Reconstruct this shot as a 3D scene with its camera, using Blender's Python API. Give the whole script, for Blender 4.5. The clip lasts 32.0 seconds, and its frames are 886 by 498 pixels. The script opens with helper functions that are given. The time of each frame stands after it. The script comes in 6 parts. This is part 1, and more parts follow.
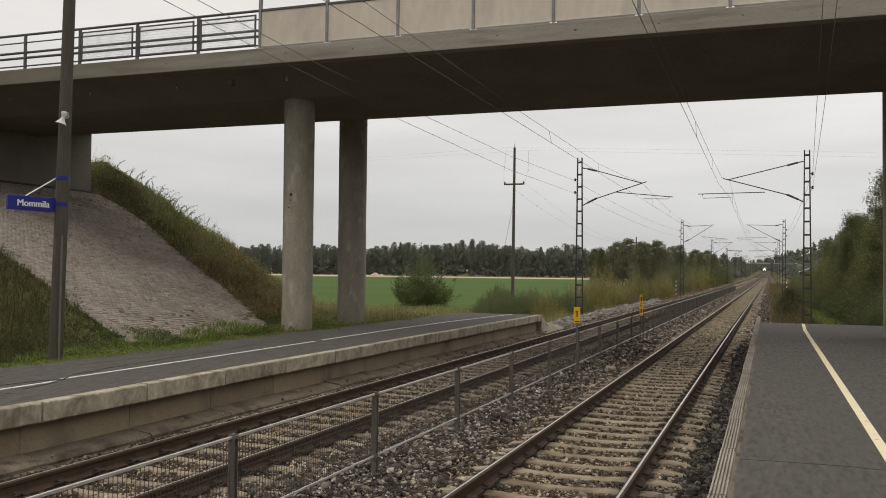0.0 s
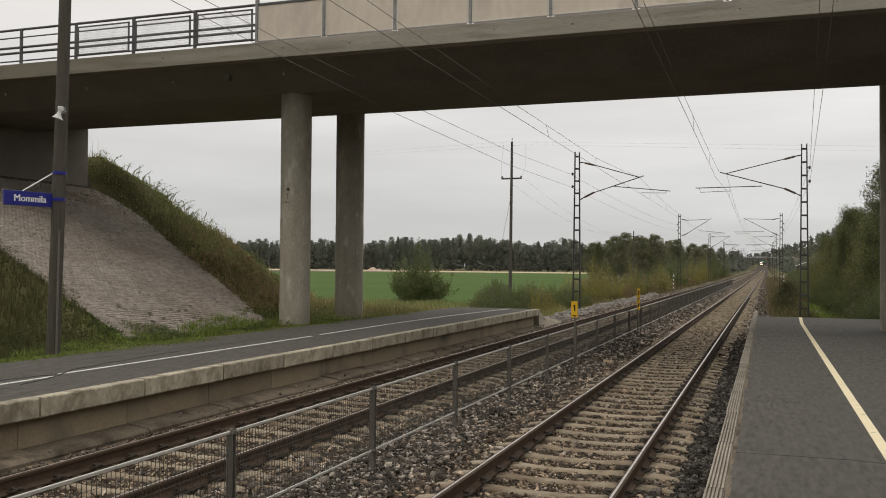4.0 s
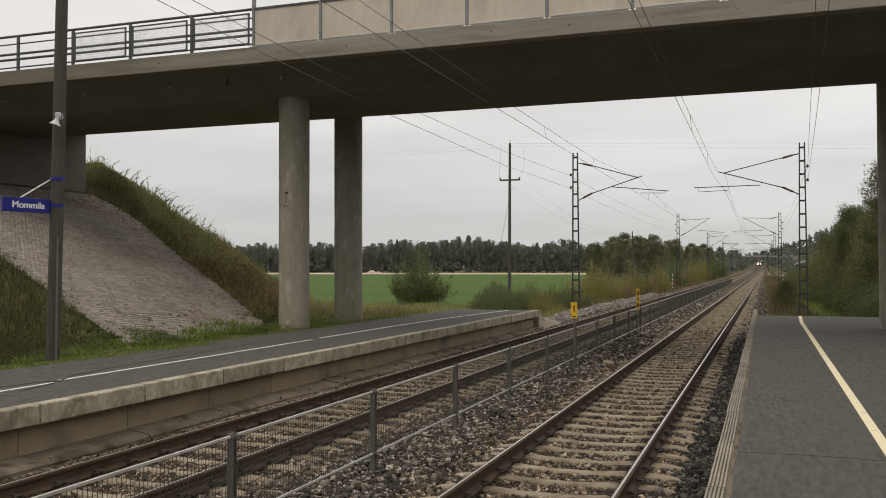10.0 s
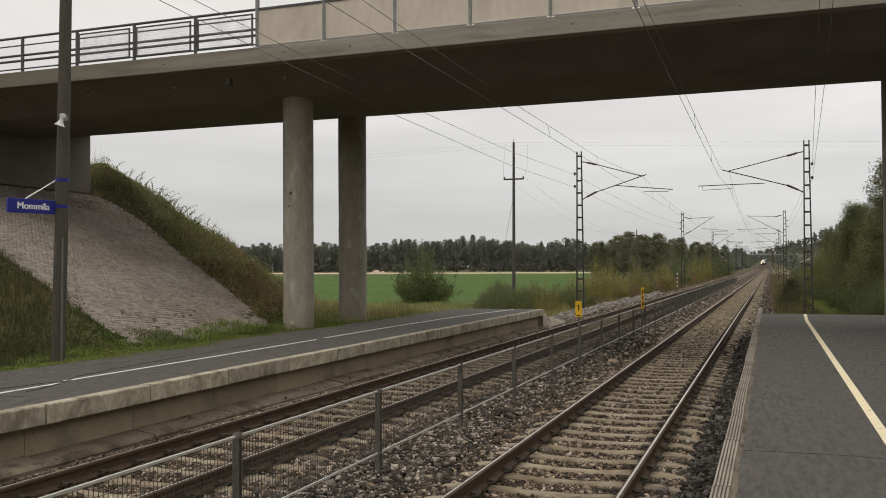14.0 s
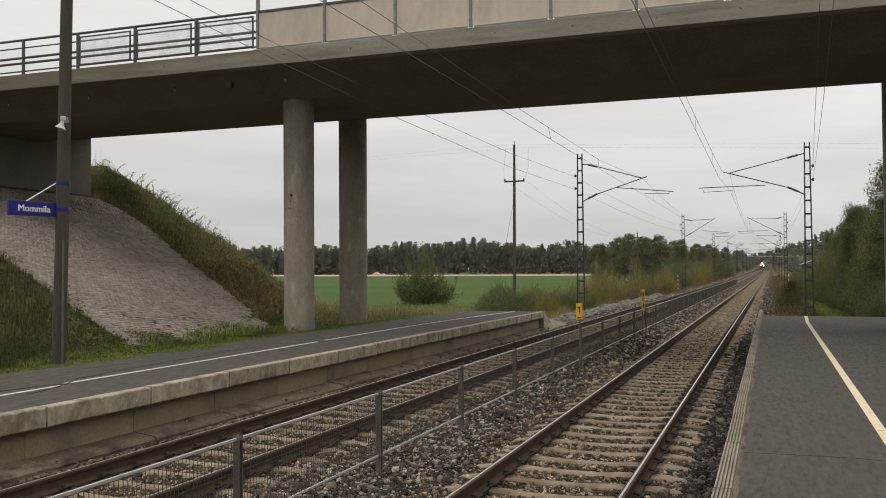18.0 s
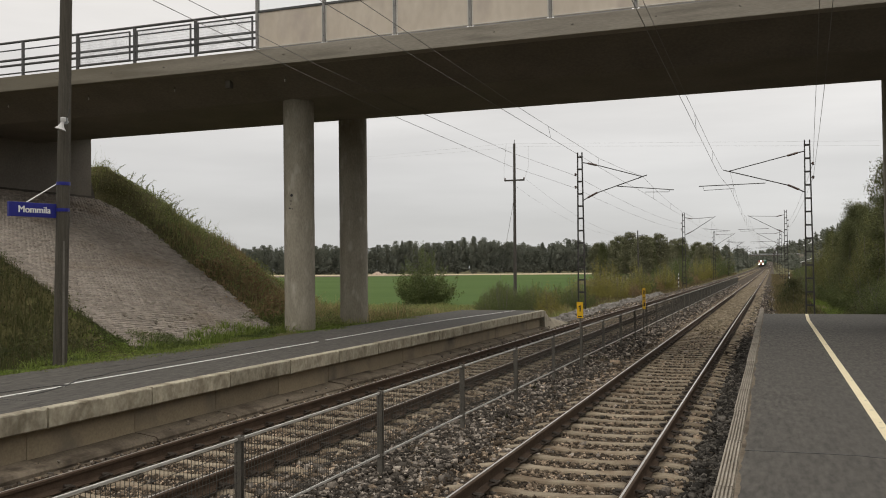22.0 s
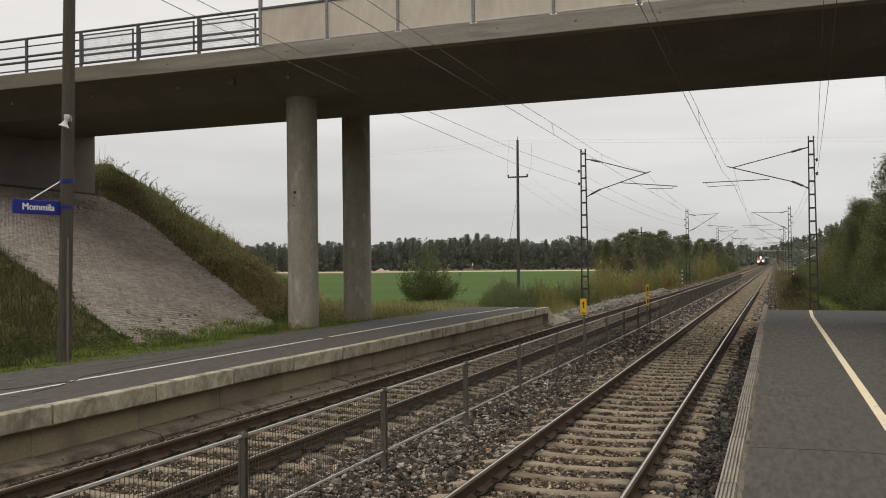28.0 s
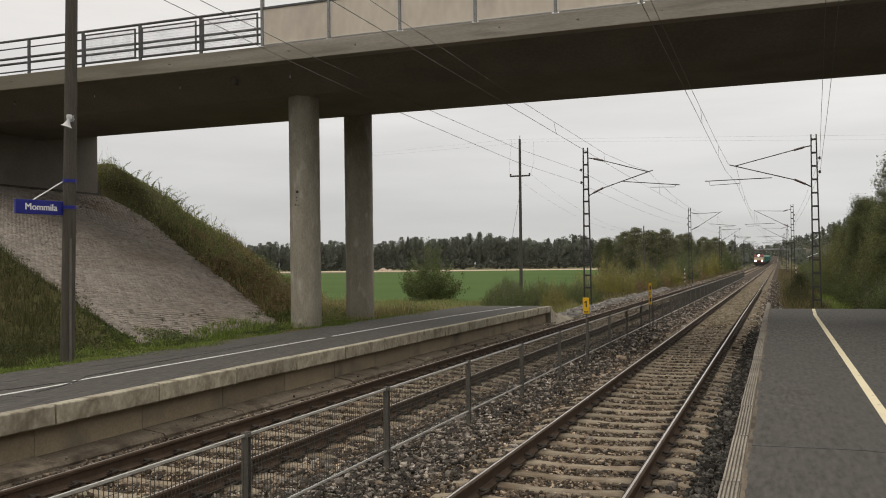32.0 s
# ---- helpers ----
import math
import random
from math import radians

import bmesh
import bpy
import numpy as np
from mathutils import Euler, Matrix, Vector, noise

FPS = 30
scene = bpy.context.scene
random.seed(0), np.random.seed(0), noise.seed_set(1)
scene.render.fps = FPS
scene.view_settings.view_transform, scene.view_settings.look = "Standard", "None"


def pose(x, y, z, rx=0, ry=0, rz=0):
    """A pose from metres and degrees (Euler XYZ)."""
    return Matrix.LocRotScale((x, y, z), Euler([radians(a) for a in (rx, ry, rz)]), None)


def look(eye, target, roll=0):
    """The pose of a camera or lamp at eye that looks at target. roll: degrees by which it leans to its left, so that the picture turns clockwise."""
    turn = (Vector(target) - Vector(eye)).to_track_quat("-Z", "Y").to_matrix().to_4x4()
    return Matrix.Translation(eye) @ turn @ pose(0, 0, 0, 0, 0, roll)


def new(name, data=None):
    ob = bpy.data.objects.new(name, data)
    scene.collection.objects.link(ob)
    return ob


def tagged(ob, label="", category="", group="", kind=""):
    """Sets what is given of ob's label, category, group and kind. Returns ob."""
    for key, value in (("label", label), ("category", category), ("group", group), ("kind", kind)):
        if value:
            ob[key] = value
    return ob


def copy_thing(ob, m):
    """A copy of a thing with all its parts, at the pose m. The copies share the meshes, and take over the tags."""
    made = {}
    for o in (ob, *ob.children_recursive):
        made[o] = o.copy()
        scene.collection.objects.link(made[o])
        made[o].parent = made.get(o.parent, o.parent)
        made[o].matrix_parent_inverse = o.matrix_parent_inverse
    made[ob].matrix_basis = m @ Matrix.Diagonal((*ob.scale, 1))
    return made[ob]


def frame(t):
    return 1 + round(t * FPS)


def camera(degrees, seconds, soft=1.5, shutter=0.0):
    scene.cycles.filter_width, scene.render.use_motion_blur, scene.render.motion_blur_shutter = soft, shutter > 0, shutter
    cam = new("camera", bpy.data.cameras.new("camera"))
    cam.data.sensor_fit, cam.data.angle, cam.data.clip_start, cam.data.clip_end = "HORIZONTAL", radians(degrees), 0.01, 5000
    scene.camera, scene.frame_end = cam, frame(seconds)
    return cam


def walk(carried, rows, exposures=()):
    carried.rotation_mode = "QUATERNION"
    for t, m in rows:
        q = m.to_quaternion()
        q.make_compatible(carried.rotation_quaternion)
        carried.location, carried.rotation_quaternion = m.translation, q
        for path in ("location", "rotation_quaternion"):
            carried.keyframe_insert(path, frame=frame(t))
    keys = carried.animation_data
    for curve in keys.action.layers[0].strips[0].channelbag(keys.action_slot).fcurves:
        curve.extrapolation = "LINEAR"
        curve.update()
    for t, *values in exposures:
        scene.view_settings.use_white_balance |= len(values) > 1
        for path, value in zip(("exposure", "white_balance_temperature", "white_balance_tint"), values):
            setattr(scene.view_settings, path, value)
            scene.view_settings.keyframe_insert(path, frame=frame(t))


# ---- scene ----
# World: x across the tracks, y along them, z = 0 at the rail heads.
EYE = (0.0, 0.0, 2.22)
cam = camera(52.5, 32.0, soft=1.0)
TURNS = [
    (0, 91.452, -0.563, 19.920),
    (0.5, 91.359, -0.597, 19.885),
    (1, 91.231, -0.559, 19.954),
    (1.5, 91.076, -0.565, 20.046),
    (2, 90.911, -0.566, 19.788),
    (2.5, 90.837, -0.435, 19.692),
    (3, 91.023, -0.454, 19.787),
    (3.5, 91.096, -0.461, 19.819),
    (5.5, 91.118, -0.411, 19.432),
    (6, 91.136, -0.424, 19.420),
    (6.5, 91.098, -0.353, 19.437),
    (7, 91.084, -0.275, 19.517),
    (7.5, 91.159, -0.269, 19.598),
    (8, 91.124, -0.170, 19.662),
    (8.5, 91.054, -0.036, 19.686),
    (9, 91.045, -0.000, 19.687),
    (9.5, 91.114, 0.061, 19.737),
    (10, 91.241, 0.134, 19.708),
    (10.5, 91.325, 0.182, 19.762),
    (11, 91.313, 0.238, 19.825),
    (11.5, 91.319, 0.221, 19.886),
    (12, 91.425, 0.263, 19.958),
    (12.5, 91.561, 0.286, 20.015),
    (13, 91.466, 0.278, 20.086),
    (13.5, 91.310, 0.342, 20.020),
    (14, 91.204, 0.354, 19.982),
    (14.5, 91.209, 0.344, 19.900),
    (16.5, 91.362, 0.374, 20.012),
    (17, 91.361, 0.385, 20.040),
    (17.5, 91.344, 0.363, 20.001),
    (18, 91.345, 0.388, 20.022),
    (18.5, 91.338, 0.433, 20.051),
    (19, 91.274, 0.465, 20.055),
    (19.5, 91.185, 0.454, 20.040),
    (20, 91.150, 0.464, 20.013),
    (20.5, 91.120, 0.459, 19.975),
    (21, 91.180, 0.482, 20.032),
    (21.5, 91.254, 0.594, 20.080),
    (22, 91.302, 0.636, 20.057),
    (22.5, 91.340, 0.738, 20.129),
    (23, 91.415, 0.780, 20.213),
    (23.5, 91.392, 0.700, 20.190),
    (24, 91.324, 0.735, 20.155),
    (24.5, 91.277, 0.768, 20.196),
    (25, 91.232, 0.802, 20.248),
    (25.5, 91.228, 0.787, 20.247),
    (27.5, 90.993, 0.685, 20.224),
    (28, 91.101, 0.700, 20.272),
    (28.5, 91.106, 0.710, 20.317),
    (29, 91.119, 0.749, 20.385),
    (29.5, 91.151, 0.685, 20.357),
    (30, 91.134, 0.678, 20.361),
    (30.5, 91.062, 0.756, 20.426),
    (31, 91.070, 0.768, 20.496),
    (31.5, 91.098, 0.807, 20.444),
    (32, 91.048, 0.820, 20.428),
]
walk(cam, [(t, pose(*EYE, a, b, c)) for t, a, b, c in TURNS], exposures=[(0.0, 0.05, 6800, 10.0), (32.0, 0.05, 6800, 10.0)])

# ---- light: overcast sky, very soft sun ----
world = bpy.data.worlds.new("overcast_sky")
scene.world = world
world.use_nodes = True
wn, wl = world.node_tree.nodes, world.node_tree.links
wn.clear()
w_out = wn.new("ShaderNodeOutputWorld")
w_bg = wn.new("ShaderNodeBackground")
w_sky = wn.new("ShaderNodeTexSky")
w_sky.sky_type = "NISHITA"
w_sky.sun_disc = False
w_sky.sun_elevation, w_sky.sun_rotation = radians(62), radians(200)
w_coord = wn.new("ShaderNodeTexCoord")
w_sep = wn.new("ShaderNodeSeparateXYZ")
w_ramp = wn.new("ShaderNodeValToRGB")
w_ramp.color_ramp.elements[0].position, w_ramp.color_ramp.elements[0].color = 0.0, (0.53, 0.545, 0.565, 1)
w_ramp.color_ramp.elements[1].position, w_ramp.color_ramp.elements[1].color = 1.0, (1.22, 1.20, 1.17, 1)
w_mid = w_ramp.color_ramp.elements.new(0.11)
w_mid.color = (0.672, 0.677, 0.690, 1)
w_high = w_ramp.color_ramp.elements.new(0.28)
w_high.color = (0.89, 0.878, 0.87, 1)
w_map = wn.new("ShaderNodeMapping")
w_map.inputs["Scale"].default_value = (1.6, 1.6, 12.0)
w_noise = wn.new("ShaderNodeTexNoise")
w_noise.inputs["Scale"].default_value, w_noise.inputs["Detail"].default_value = 2.0, 5.0
w_rng = wn.new("ShaderNodeMapRange")
w_rng.inputs["To Min"].default_value, w_rng.inputs["To Max"].default_value = 0.80, 1.20
w_mul = wn.new("ShaderNodeMix")
w_mul.data_type, w_mul.blend_type = "RGBA", "MULTIPLY"
w_mul.inputs["Factor"].default_value = 1.0
w_sc = wn.new("ShaderNodeMix")
w_sc.data_type, w_sc.blend_type = "RGBA", "MULTIPLY"
w_sc.inputs["Factor"].default_value = 1.0
w_sc.inputs["B"].default_value = (0.09, 0.09, 0.09, 1)
w_mix = wn.new("ShaderNodeMix")
w_mix.data_type = "RGBA"
w_mix.inputs["Factor"].default_value = 0.92
wl.new(w_coord.outputs["Generated"], w_sep.inputs[0])
wl.new(w_sep.outputs["Z"], w_ramp.inputs[0])
wl.new(w_coord.outputs["Generated"], w_map.inputs[0])
wl.new(w_map.outputs[0], w_noise.inputs["Vector"])
wl.new(w_noise.outputs["Fac"], w_rng.inputs["Value"])
wl.new(w_ramp.outputs[0], w_mul.inputs["A"])
wl.new(w_rng.outputs[0], w_mul.inputs["B"])
wl.new(w_sky.outputs[0], w_sc.inputs["A"])
wl.new(w_sc.outputs["Result"], w_mix.inputs["A"])
wl.new(w_mul.outputs["Result"], w_mix.inputs["B"])
# the cloud cover is thinner on one side
w_side = wn.new("ShaderNodeMapRange")
w_side.inputs["From Min"].default_value, w_side.inputs["From Max"].default_value = -0.8, 0.3
w_side.inputs["To Min"].default_value, w_side.inputs["To Max"].default_value = 0.925, 1.09
w_thin = wn.new("ShaderNodeMix")
w_thin.data_type, w_thin.blend_type = "RGBA", "MULTIPLY"
w_thin.inputs["Factor"].default_value = 1.0
wl.new(w_sep.outputs["X"], w_side.inputs["Value"])
wl.new(w_mix.outputs["Result"], w_thin.inputs["A"])
wl.new(w_side.outputs[0], w_thin.inputs["B"])
wl.new(w_thin.outputs["Result"], w_bg.inputs["Color"])
w_bg.inputs["Strength"].default_value = 1.0
wl.new(w_bg.outputs[0], w_out.inputs[0])

sun_data = bpy.data.lights.new("sun", "SUN")
sun_data.energy, sun_data.angle, sun_data.color = 0.5, radians(30), (1.0, 0.97, 0.92)
sun = new("sun", sun_data)
sun.matrix_world = look((-8, -22, 44), (0, 0, 0))


# ---- materials ----
def material(name, base, second, rough=0.85, few=0.0, scale=6.0, fine=60.0, bump=0.3, metal=0.0, vary=0.0, stain=None, stain_scale=0.6,
             stain_cut=(0.5, 0.7), stretch=(1, 1, 1), island=False, depth=0.01, spec=0.4, grime=None):
    """A procedural surface: two colours mixed by noise at two scales, optional stains, relief and variation per piece."""
    m = bpy.data.materials.new(name)
    m.use_nodes = True
    n, l = m.node_tree.nodes, m.node_tree.links
    bsdf = n["Principled BSDF"]
    bsdf.inputs["Roughness"].default_value = rough
    bsdf.inputs["Metallic"].default_value = metal
    bsdf.inputs["Specular IOR Level"].default_value = spec
    geo = n.new("ShaderNodeNewGeometry")
    mp = n.new("ShaderNodeMapping")
    mp.inputs["Scale"].default_value = stretch
    l.new(geo.outputs["Position"], mp.inputs[0])
    big = n.new("ShaderNodeTexNoise")
    big.inputs["Scale"].default_value, big.inputs["Detail"].default_value = scale, 6
    small = n.new("ShaderNodeTexNoise")
    small.inputs["Scale"].default_value, small.inputs["Detail"].default_value = fine, 4
    for t in (big, small):
        l.new(mp.outputs[0], t.inputs["Vector"])
    add = n.new("ShaderNodeMath")
    add.operation = "ADD"
    l.new(big.outputs["Fac"], add.inputs[0])
    l.new(small.outputs["Fac"], add.inputs[1])
    rng = n.new("ShaderNodeMapRange")
    rng.inputs["From Min"].default_value, rng.inputs["From Max"].default_value = 0.7, 1.3
    l.new(add.outputs[0], rng.inputs["Value"])
    mix = n.new("ShaderNodeMix")
    mix.data_type = "RGBA"
    mix.inputs["A"].default_value, mix.inputs["B"].default_value = (*base, 1), (*second, 1)
    l.new(rng.outputs[0], mix.inputs["Factor"])
    col = mix.outputs["Result"]
    if stain:
        st = n.new("ShaderNodeTexNoise")
        st.inputs["Scale"].default_value, st.inputs["Detail"].default_value = stain_scale, 5
        l.new(mp.outputs[0], st.inputs["Vector"])
        sr = n.new("ShaderNodeMapRange")
        sr.inputs["From Min"].default_value, sr.inputs["From Max"].default_value = stain_cut
        l.new(st.outputs["Fac"], sr.inputs["Value"])
        sm = n.new("ShaderNodeMix")
        sm.data_type = "RGBA"
        sm.inputs["B"].default_value = (*stain, 1)
        l.new(sr.outputs[0], sm.inputs["Factor"])
        l.new(col, sm.inputs["A"])
        col = sm.outputs["Result"]
    if grime:
        # splashed dirt on the stretch that no screen shelters: x from, x to, colour
        sx = n.new("ShaderNodeSeparateXYZ")
        l.new(geo.outputs["Position"], sx.inputs[0])
        gm = n.new("ShaderNodeMath")
        gm.operation = "MULTIPLY_ADD"
        gm.inputs[1].default_value = 9.0
        l.new(big.outputs["Fac"], gm.inputs[0])
        l.new(sx.outputs["X"], gm.inputs[2])
        gr = n.new("ShaderNodeMapRange")
        gr.inputs["From Min"].default_value, gr.inputs["From Max"].default_value = grime[0] + 4.5, grime[1] + 4.5
        gr.inputs["To Min"].default_value, gr.inputs["To Max"].default_value = 0.75, 0.0
        l.new(gm.outputs[0], gr.inputs["Value"])
        gx = n.new("ShaderNodeMix")
        gx.data_type = "RGBA"
        gx.inputs["B"].default_value = (*grime[2], 1)
        l.new(gr.outputs[0], gx.inputs["Factor"])
        l.new(col, gx.inputs["A"])
        col = gx.outputs["Result"]
    if vary:
        hv = n.new("ShaderNodeHueSaturation")
        vr = n.new("ShaderNodeMapRange")
        vr.inputs["To Min"].default_value, vr.inputs["To Max"].default_value = 1 - vary, 1 + vary
        if island:
            l.new(geo.outputs["Random Per Island"], vr.inputs["Value"])
        else:
            info = n.new("ShaderNodeObjectInfo")
            l.new(info.outputs["Random"], vr.inputs["Value"])
        if few:
            pw = n.new("ShaderNodeMath")
            pw.operation = "POWER"
            pw.inputs[1].default_value = few
            src = vr.inputs["Value"].links[0].from_socket
            l.new(src, pw.inputs[0])
            l.new(pw.outputs[0], vr.inputs["Value"])
            vr.inputs["To Min"].default_value, vr.inputs["To Max"].default_value = 0.5, 0.5 + 3.2 * vary
        l.new(vr.outputs[0], hv.inputs["Value"])
        l.new(col, hv.inputs["Color"])
        col = hv.outputs["Color"]
    l.new(col, bsdf.inputs["Base Color"])
    if bump:
        bp = n.new("ShaderNodeBump")
        bp.inputs["Strength"].default_value, bp.inputs["Distance"].default_value = bump, depth
        l.new(add.outputs[0], bp.inputs["Height"])
        l.new(bp.outputs[0], bsdf.inputs["Normal"])
    return m


def foliage(name, base, second, vary=0.35, through_light=0.25):
    """Leaves: colour varies from leaf to leaf, a little light passes through."""
    m = material(name, base, second, rough=0.7, scale=0.5, fine=3.0, bump=0, vary=vary, island=True, spec=0.25)
    n, l = m.node_tree.nodes, m.node_tree.links
    bsdf, out = n["Principled BSDF"], n["Material Output"]
    tr = n.new("ShaderNodeBsdfTranslucent")
    l.new(bsdf.inputs["Base Color"].links[0].from_socket, tr.inputs["Color"])
    ms = n.new("ShaderNodeMixShader")
    ms.inputs[0].default_value = through_light
    l.new(bsdf.outputs[0], ms.inputs[1])
    l.new(tr.outputs[0], ms.inputs[2])
    l.new(ms.outputs[0], out.inputs["Surface"])
    return m


def glowing(name, colour, strength):
    m = bpy.data.materials.new(name)
    m.use_nodes = True
    b = m.node_tree.nodes["Principled BSDF"]
    b.inputs["Base Color"].default_value = (0.9, 0.9, 0.85, 1)
    b.inputs["Emission Color"].default_value = (*colour, 1)
    b.inputs["Emission Strength"].default_value = strength
    return m


CONCRETE = material("bridge_concrete", (0.235, 0.212, 0.174), (0.345, 0.313, 0.26), scale=1.3, fine=26, bump=0.3, stain=(0.15, 0.135, 0.11),
                    stain_scale=1.8, stain_cut=(0.52, 0.75), stretch=(0.28, 1, 2.6), grime=(-19.0, -9.0, (0.135, 0.118, 0.082)))
# deck and abutments take darker concrete: shade under the bridge put into colour
SOFFIT = material("shaded_soffit_concrete", (0.15, 0.132, 0.110), (0.215, 0.19, 0.157), scale=0.8, fine=14, bump=0.2)
PILLAR = material("pillar_concrete", (0.215, 0.193, 0.149), (0.33, 0.30, 0.24), scale=1.8, fine=16, bump=0.2, stain=(0.38, 0.352, 0.29),
                  stain_scale=2.6, stain_cut=(0.56, 0.72), stretch=(2.0, 2.0, 0.7))
COPING = material("coping_concrete", (0.29, 0.255, 0.195), (0.45, 0.41, 0.325), scale=2.2, fine=35, bump=0.35, vary=0.12,
                  stain=(0.15, 0.125, 0.09), stain_scale=1.8, stain_cut=(0.5, 0.68), stretch=(1, 1, 1.0))
EDGE_SLAB = material("mottled_edge_concrete", (0.245, 0.212, 0.152), (0.50, 0.455, 0.35), scale=3.2, fine=17, bump=0.5, vary=0.14,
                     stain=(0.20, 0.17, 0.12), stain_scale=3.4, stain_cut=(0.55, 0.68), stretch=(1, 0.9, 0.75))
KERB = material("weathered_kerb_concrete", (0.185, 0.16, 0.128), (0.34, 0.302, 0.247), scale=5.0, fine=45, bump=0.5, vary=0.13,
                stain=(0.15, 0.127, 0.10), stain_scale=2.2, stain_cut=(0.56, 0.72), stretch=(1, 0.35, 1))
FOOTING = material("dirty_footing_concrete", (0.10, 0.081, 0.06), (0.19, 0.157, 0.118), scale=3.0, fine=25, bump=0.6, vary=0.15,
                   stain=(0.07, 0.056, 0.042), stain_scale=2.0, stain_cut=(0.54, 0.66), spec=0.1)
WALLING = material("platform_wall_concrete", (0.225, 0.18, 0.12), (0.32, 0.26, 0.175), scale=1.2, fine=30, bump=0.3, vary=0.12,
                   stain=(0.12, 0.10, 0.08), stain_scale=1.2, stain_cut=(0.5, 0.75))
ASPHALT = material("worn_asphalt", (0.032, 0.0288, 0.0248), (0.114, 0.1045, 0.0895), rough=0.9, scale=16, fine=30, bump=1.0, stretch=(1, 0.2, 1),
                   stain=(0.064, 0.0595, 0.052), stain_scale=0.45, stain_cut=(0.42, 0.85), depth=0.006)
GRAVEL_BED = material("ballast_bed", (0.026, 0.021, 0.016), (0.125, 0.102, 0.078), scale=6, fine=24, bump=1.0, depth=0.05, spec=0.08)
DARK_STONE = material("darker_ballast_stone", (0.032, 0.029, 0.025), (0.096, 0.088, 0.077), scale=2.2, fine=40, bump=0.2, vary=0.7, island=True, few=2.4, spec=0.12)
STONE = material("ballast_stone", (0.054, 0.0465, 0.039), (0.172, 0.15, 0.127), scale=2.2, fine=40, bump=0.2, vary=1.2, few=4.0, island=True, spec=0.12)
RUST_STONE = material("rusty_ballast_stone", (0.073, 0.055, 0.039), (0.19, 0.148, 0.107), scale=2.2, fine=40, bump=0.2, vary=1.0, few=3.0, island=True, spec=0.12)
PALE_GRAVEL = material("pale_fine_gravel", (0.17, 0.138, 0.093), (0.30, 0.25, 0.178), scale=1.2, fine=30, bump=0.2, vary=0.45, island=True, spec=0.1)
SLEEPER = material("sleeper_concrete", (0.22, 0.18, 0.128), (0.345, 0.293, 0.217), scale=3, fine=50, bump=0.4, vary=0.15,
                   stain=(0.17, 0.125, 0.085), stain_scale=2.5, stain_cut=(0.48, 0.7), spec=0.12)
RAIL_SIDE = material("rail_rusty_side", (0.058, 0.040, 0.028), (0.105, 0.073, 0.052), rough=0.75, scale=5, fine=60, bump=0.3, metal=0.1, spec=0.12)
RAIL_TOP = material("rail_worn_top", (0.56, 0.54, 0.51), (0.68, 0.66, 0.63), rough=0.3, scale=8, fine=120, bump=0.05, metal=0.9, stretch=(6, 0.3, 1))
CLIP = material("fastening_steel", (0.035, 0.028, 0.022), (0.06, 0.048, 0.036), rough=0.7, scale=20, fine=90, bump=0.2, metal=0.3)
RAIL_DULL = material("rail_dull_top", (0.42, 0.395, 0.36), (0.54, 0.51, 0.47), rough=0.36, scale=8, fine=120, bump=0.05, metal=0.8, stretch=(6, 0.3, 1))
FENCE_BAR = material("pale_fence_bar", (0.45, 0.44, 0.41), (0.58, 0.565, 0.53), rough=0.5, scale=3, fine=40, bump=0.05, metal=0.3)
FENCE_STEEL = material("dull_fence_steel", (0.11, 0.10, 0.086), (0.175, 0.163, 0.14), rough=0.7, scale=3, fine=40, bump=0.05, metal=0.1)
FENCE_WIRE = material("dull_fence_wire", (0.07, 0.066, 0.057), (0.11, 0.104, 0.09), rough=0.6, scale=3, fine=40, bump=0, metal=0.2, spec=0.2)
GALV = material("galvanised_steel", (0.33, 0.34, 0.34), (0.44, 0.45, 0.45), rough=0.5, scale=3, fine=40, bump=0.05, metal=0.6)
RAILING = material("dark_painted_railing", (0.075, 0.075, 0.075), (0.11, 0.11, 0.108), rough=0.6, scale=4, fine=40, bump=0.1, metal=0.2)
MAST = material("mast_steel", (0.038, 0.036, 0.034), (0.068, 0.064, 0.06), rough=0.65, scale=2, fine=30, bump=0.1, metal=0.3)
WIRE = material("wire_metal", (0.15, 0.14, 0.13), (0.22, 0.205, 0.19), rough=0.6, scale=1, fine=10, bump=0, metal=0.4)
INSULATOR = material("insulator_ceramic", (0.06, 0.035, 0.025), (0.09, 0.05, 0.04), rough=0.25, scale=3, fine=10, bump=0)
WOOD = material("weathered_pole_wood", (0.048, 0.042, 0.033), (0.105, 0.094, 0.074), scale=6, fine=50, bump=0.5, stretch=(6, 6, 0.35))
FAR_WOOD = material("dark_pole_wood", (0.05, 0.044, 0.038), (0.085, 0.077, 0.067), scale=6, fine=50, bump=0.2, stretch=(6, 6, 0.35))
WHITE_LINE = material("worn_white_paint", (0.62, 0.62, 0.58), (0.72, 0.72, 0.68), scale=3, fine=60, bump=0.1, stain=(0.25, 0.25, 0.24), stain_scale=9, stain_cut=(0.6, 0.68))
YELLOW_LINE = material("cream_line_paint", (0.72, 0.62, 0.41), (0.80, 0.71, 0.50), scale=3, fine=60, bump=0.1, stain=(0.34, 0.31, 0.24), stain_scale=9, stain_cut=(0.63, 0.70))
BLUE = material("blue_sign_enamel", (0.018, 0.022, 0.20), (0.022, 0.027, 0.24), rough=0.35, scale=3, fine=20, bump=0)
WHITE = material("white_enamel", (0.78, 0.78, 0.76), (0.84, 0.84, 0.82), rough=0.4, scale=4, fine=30, bump=0)
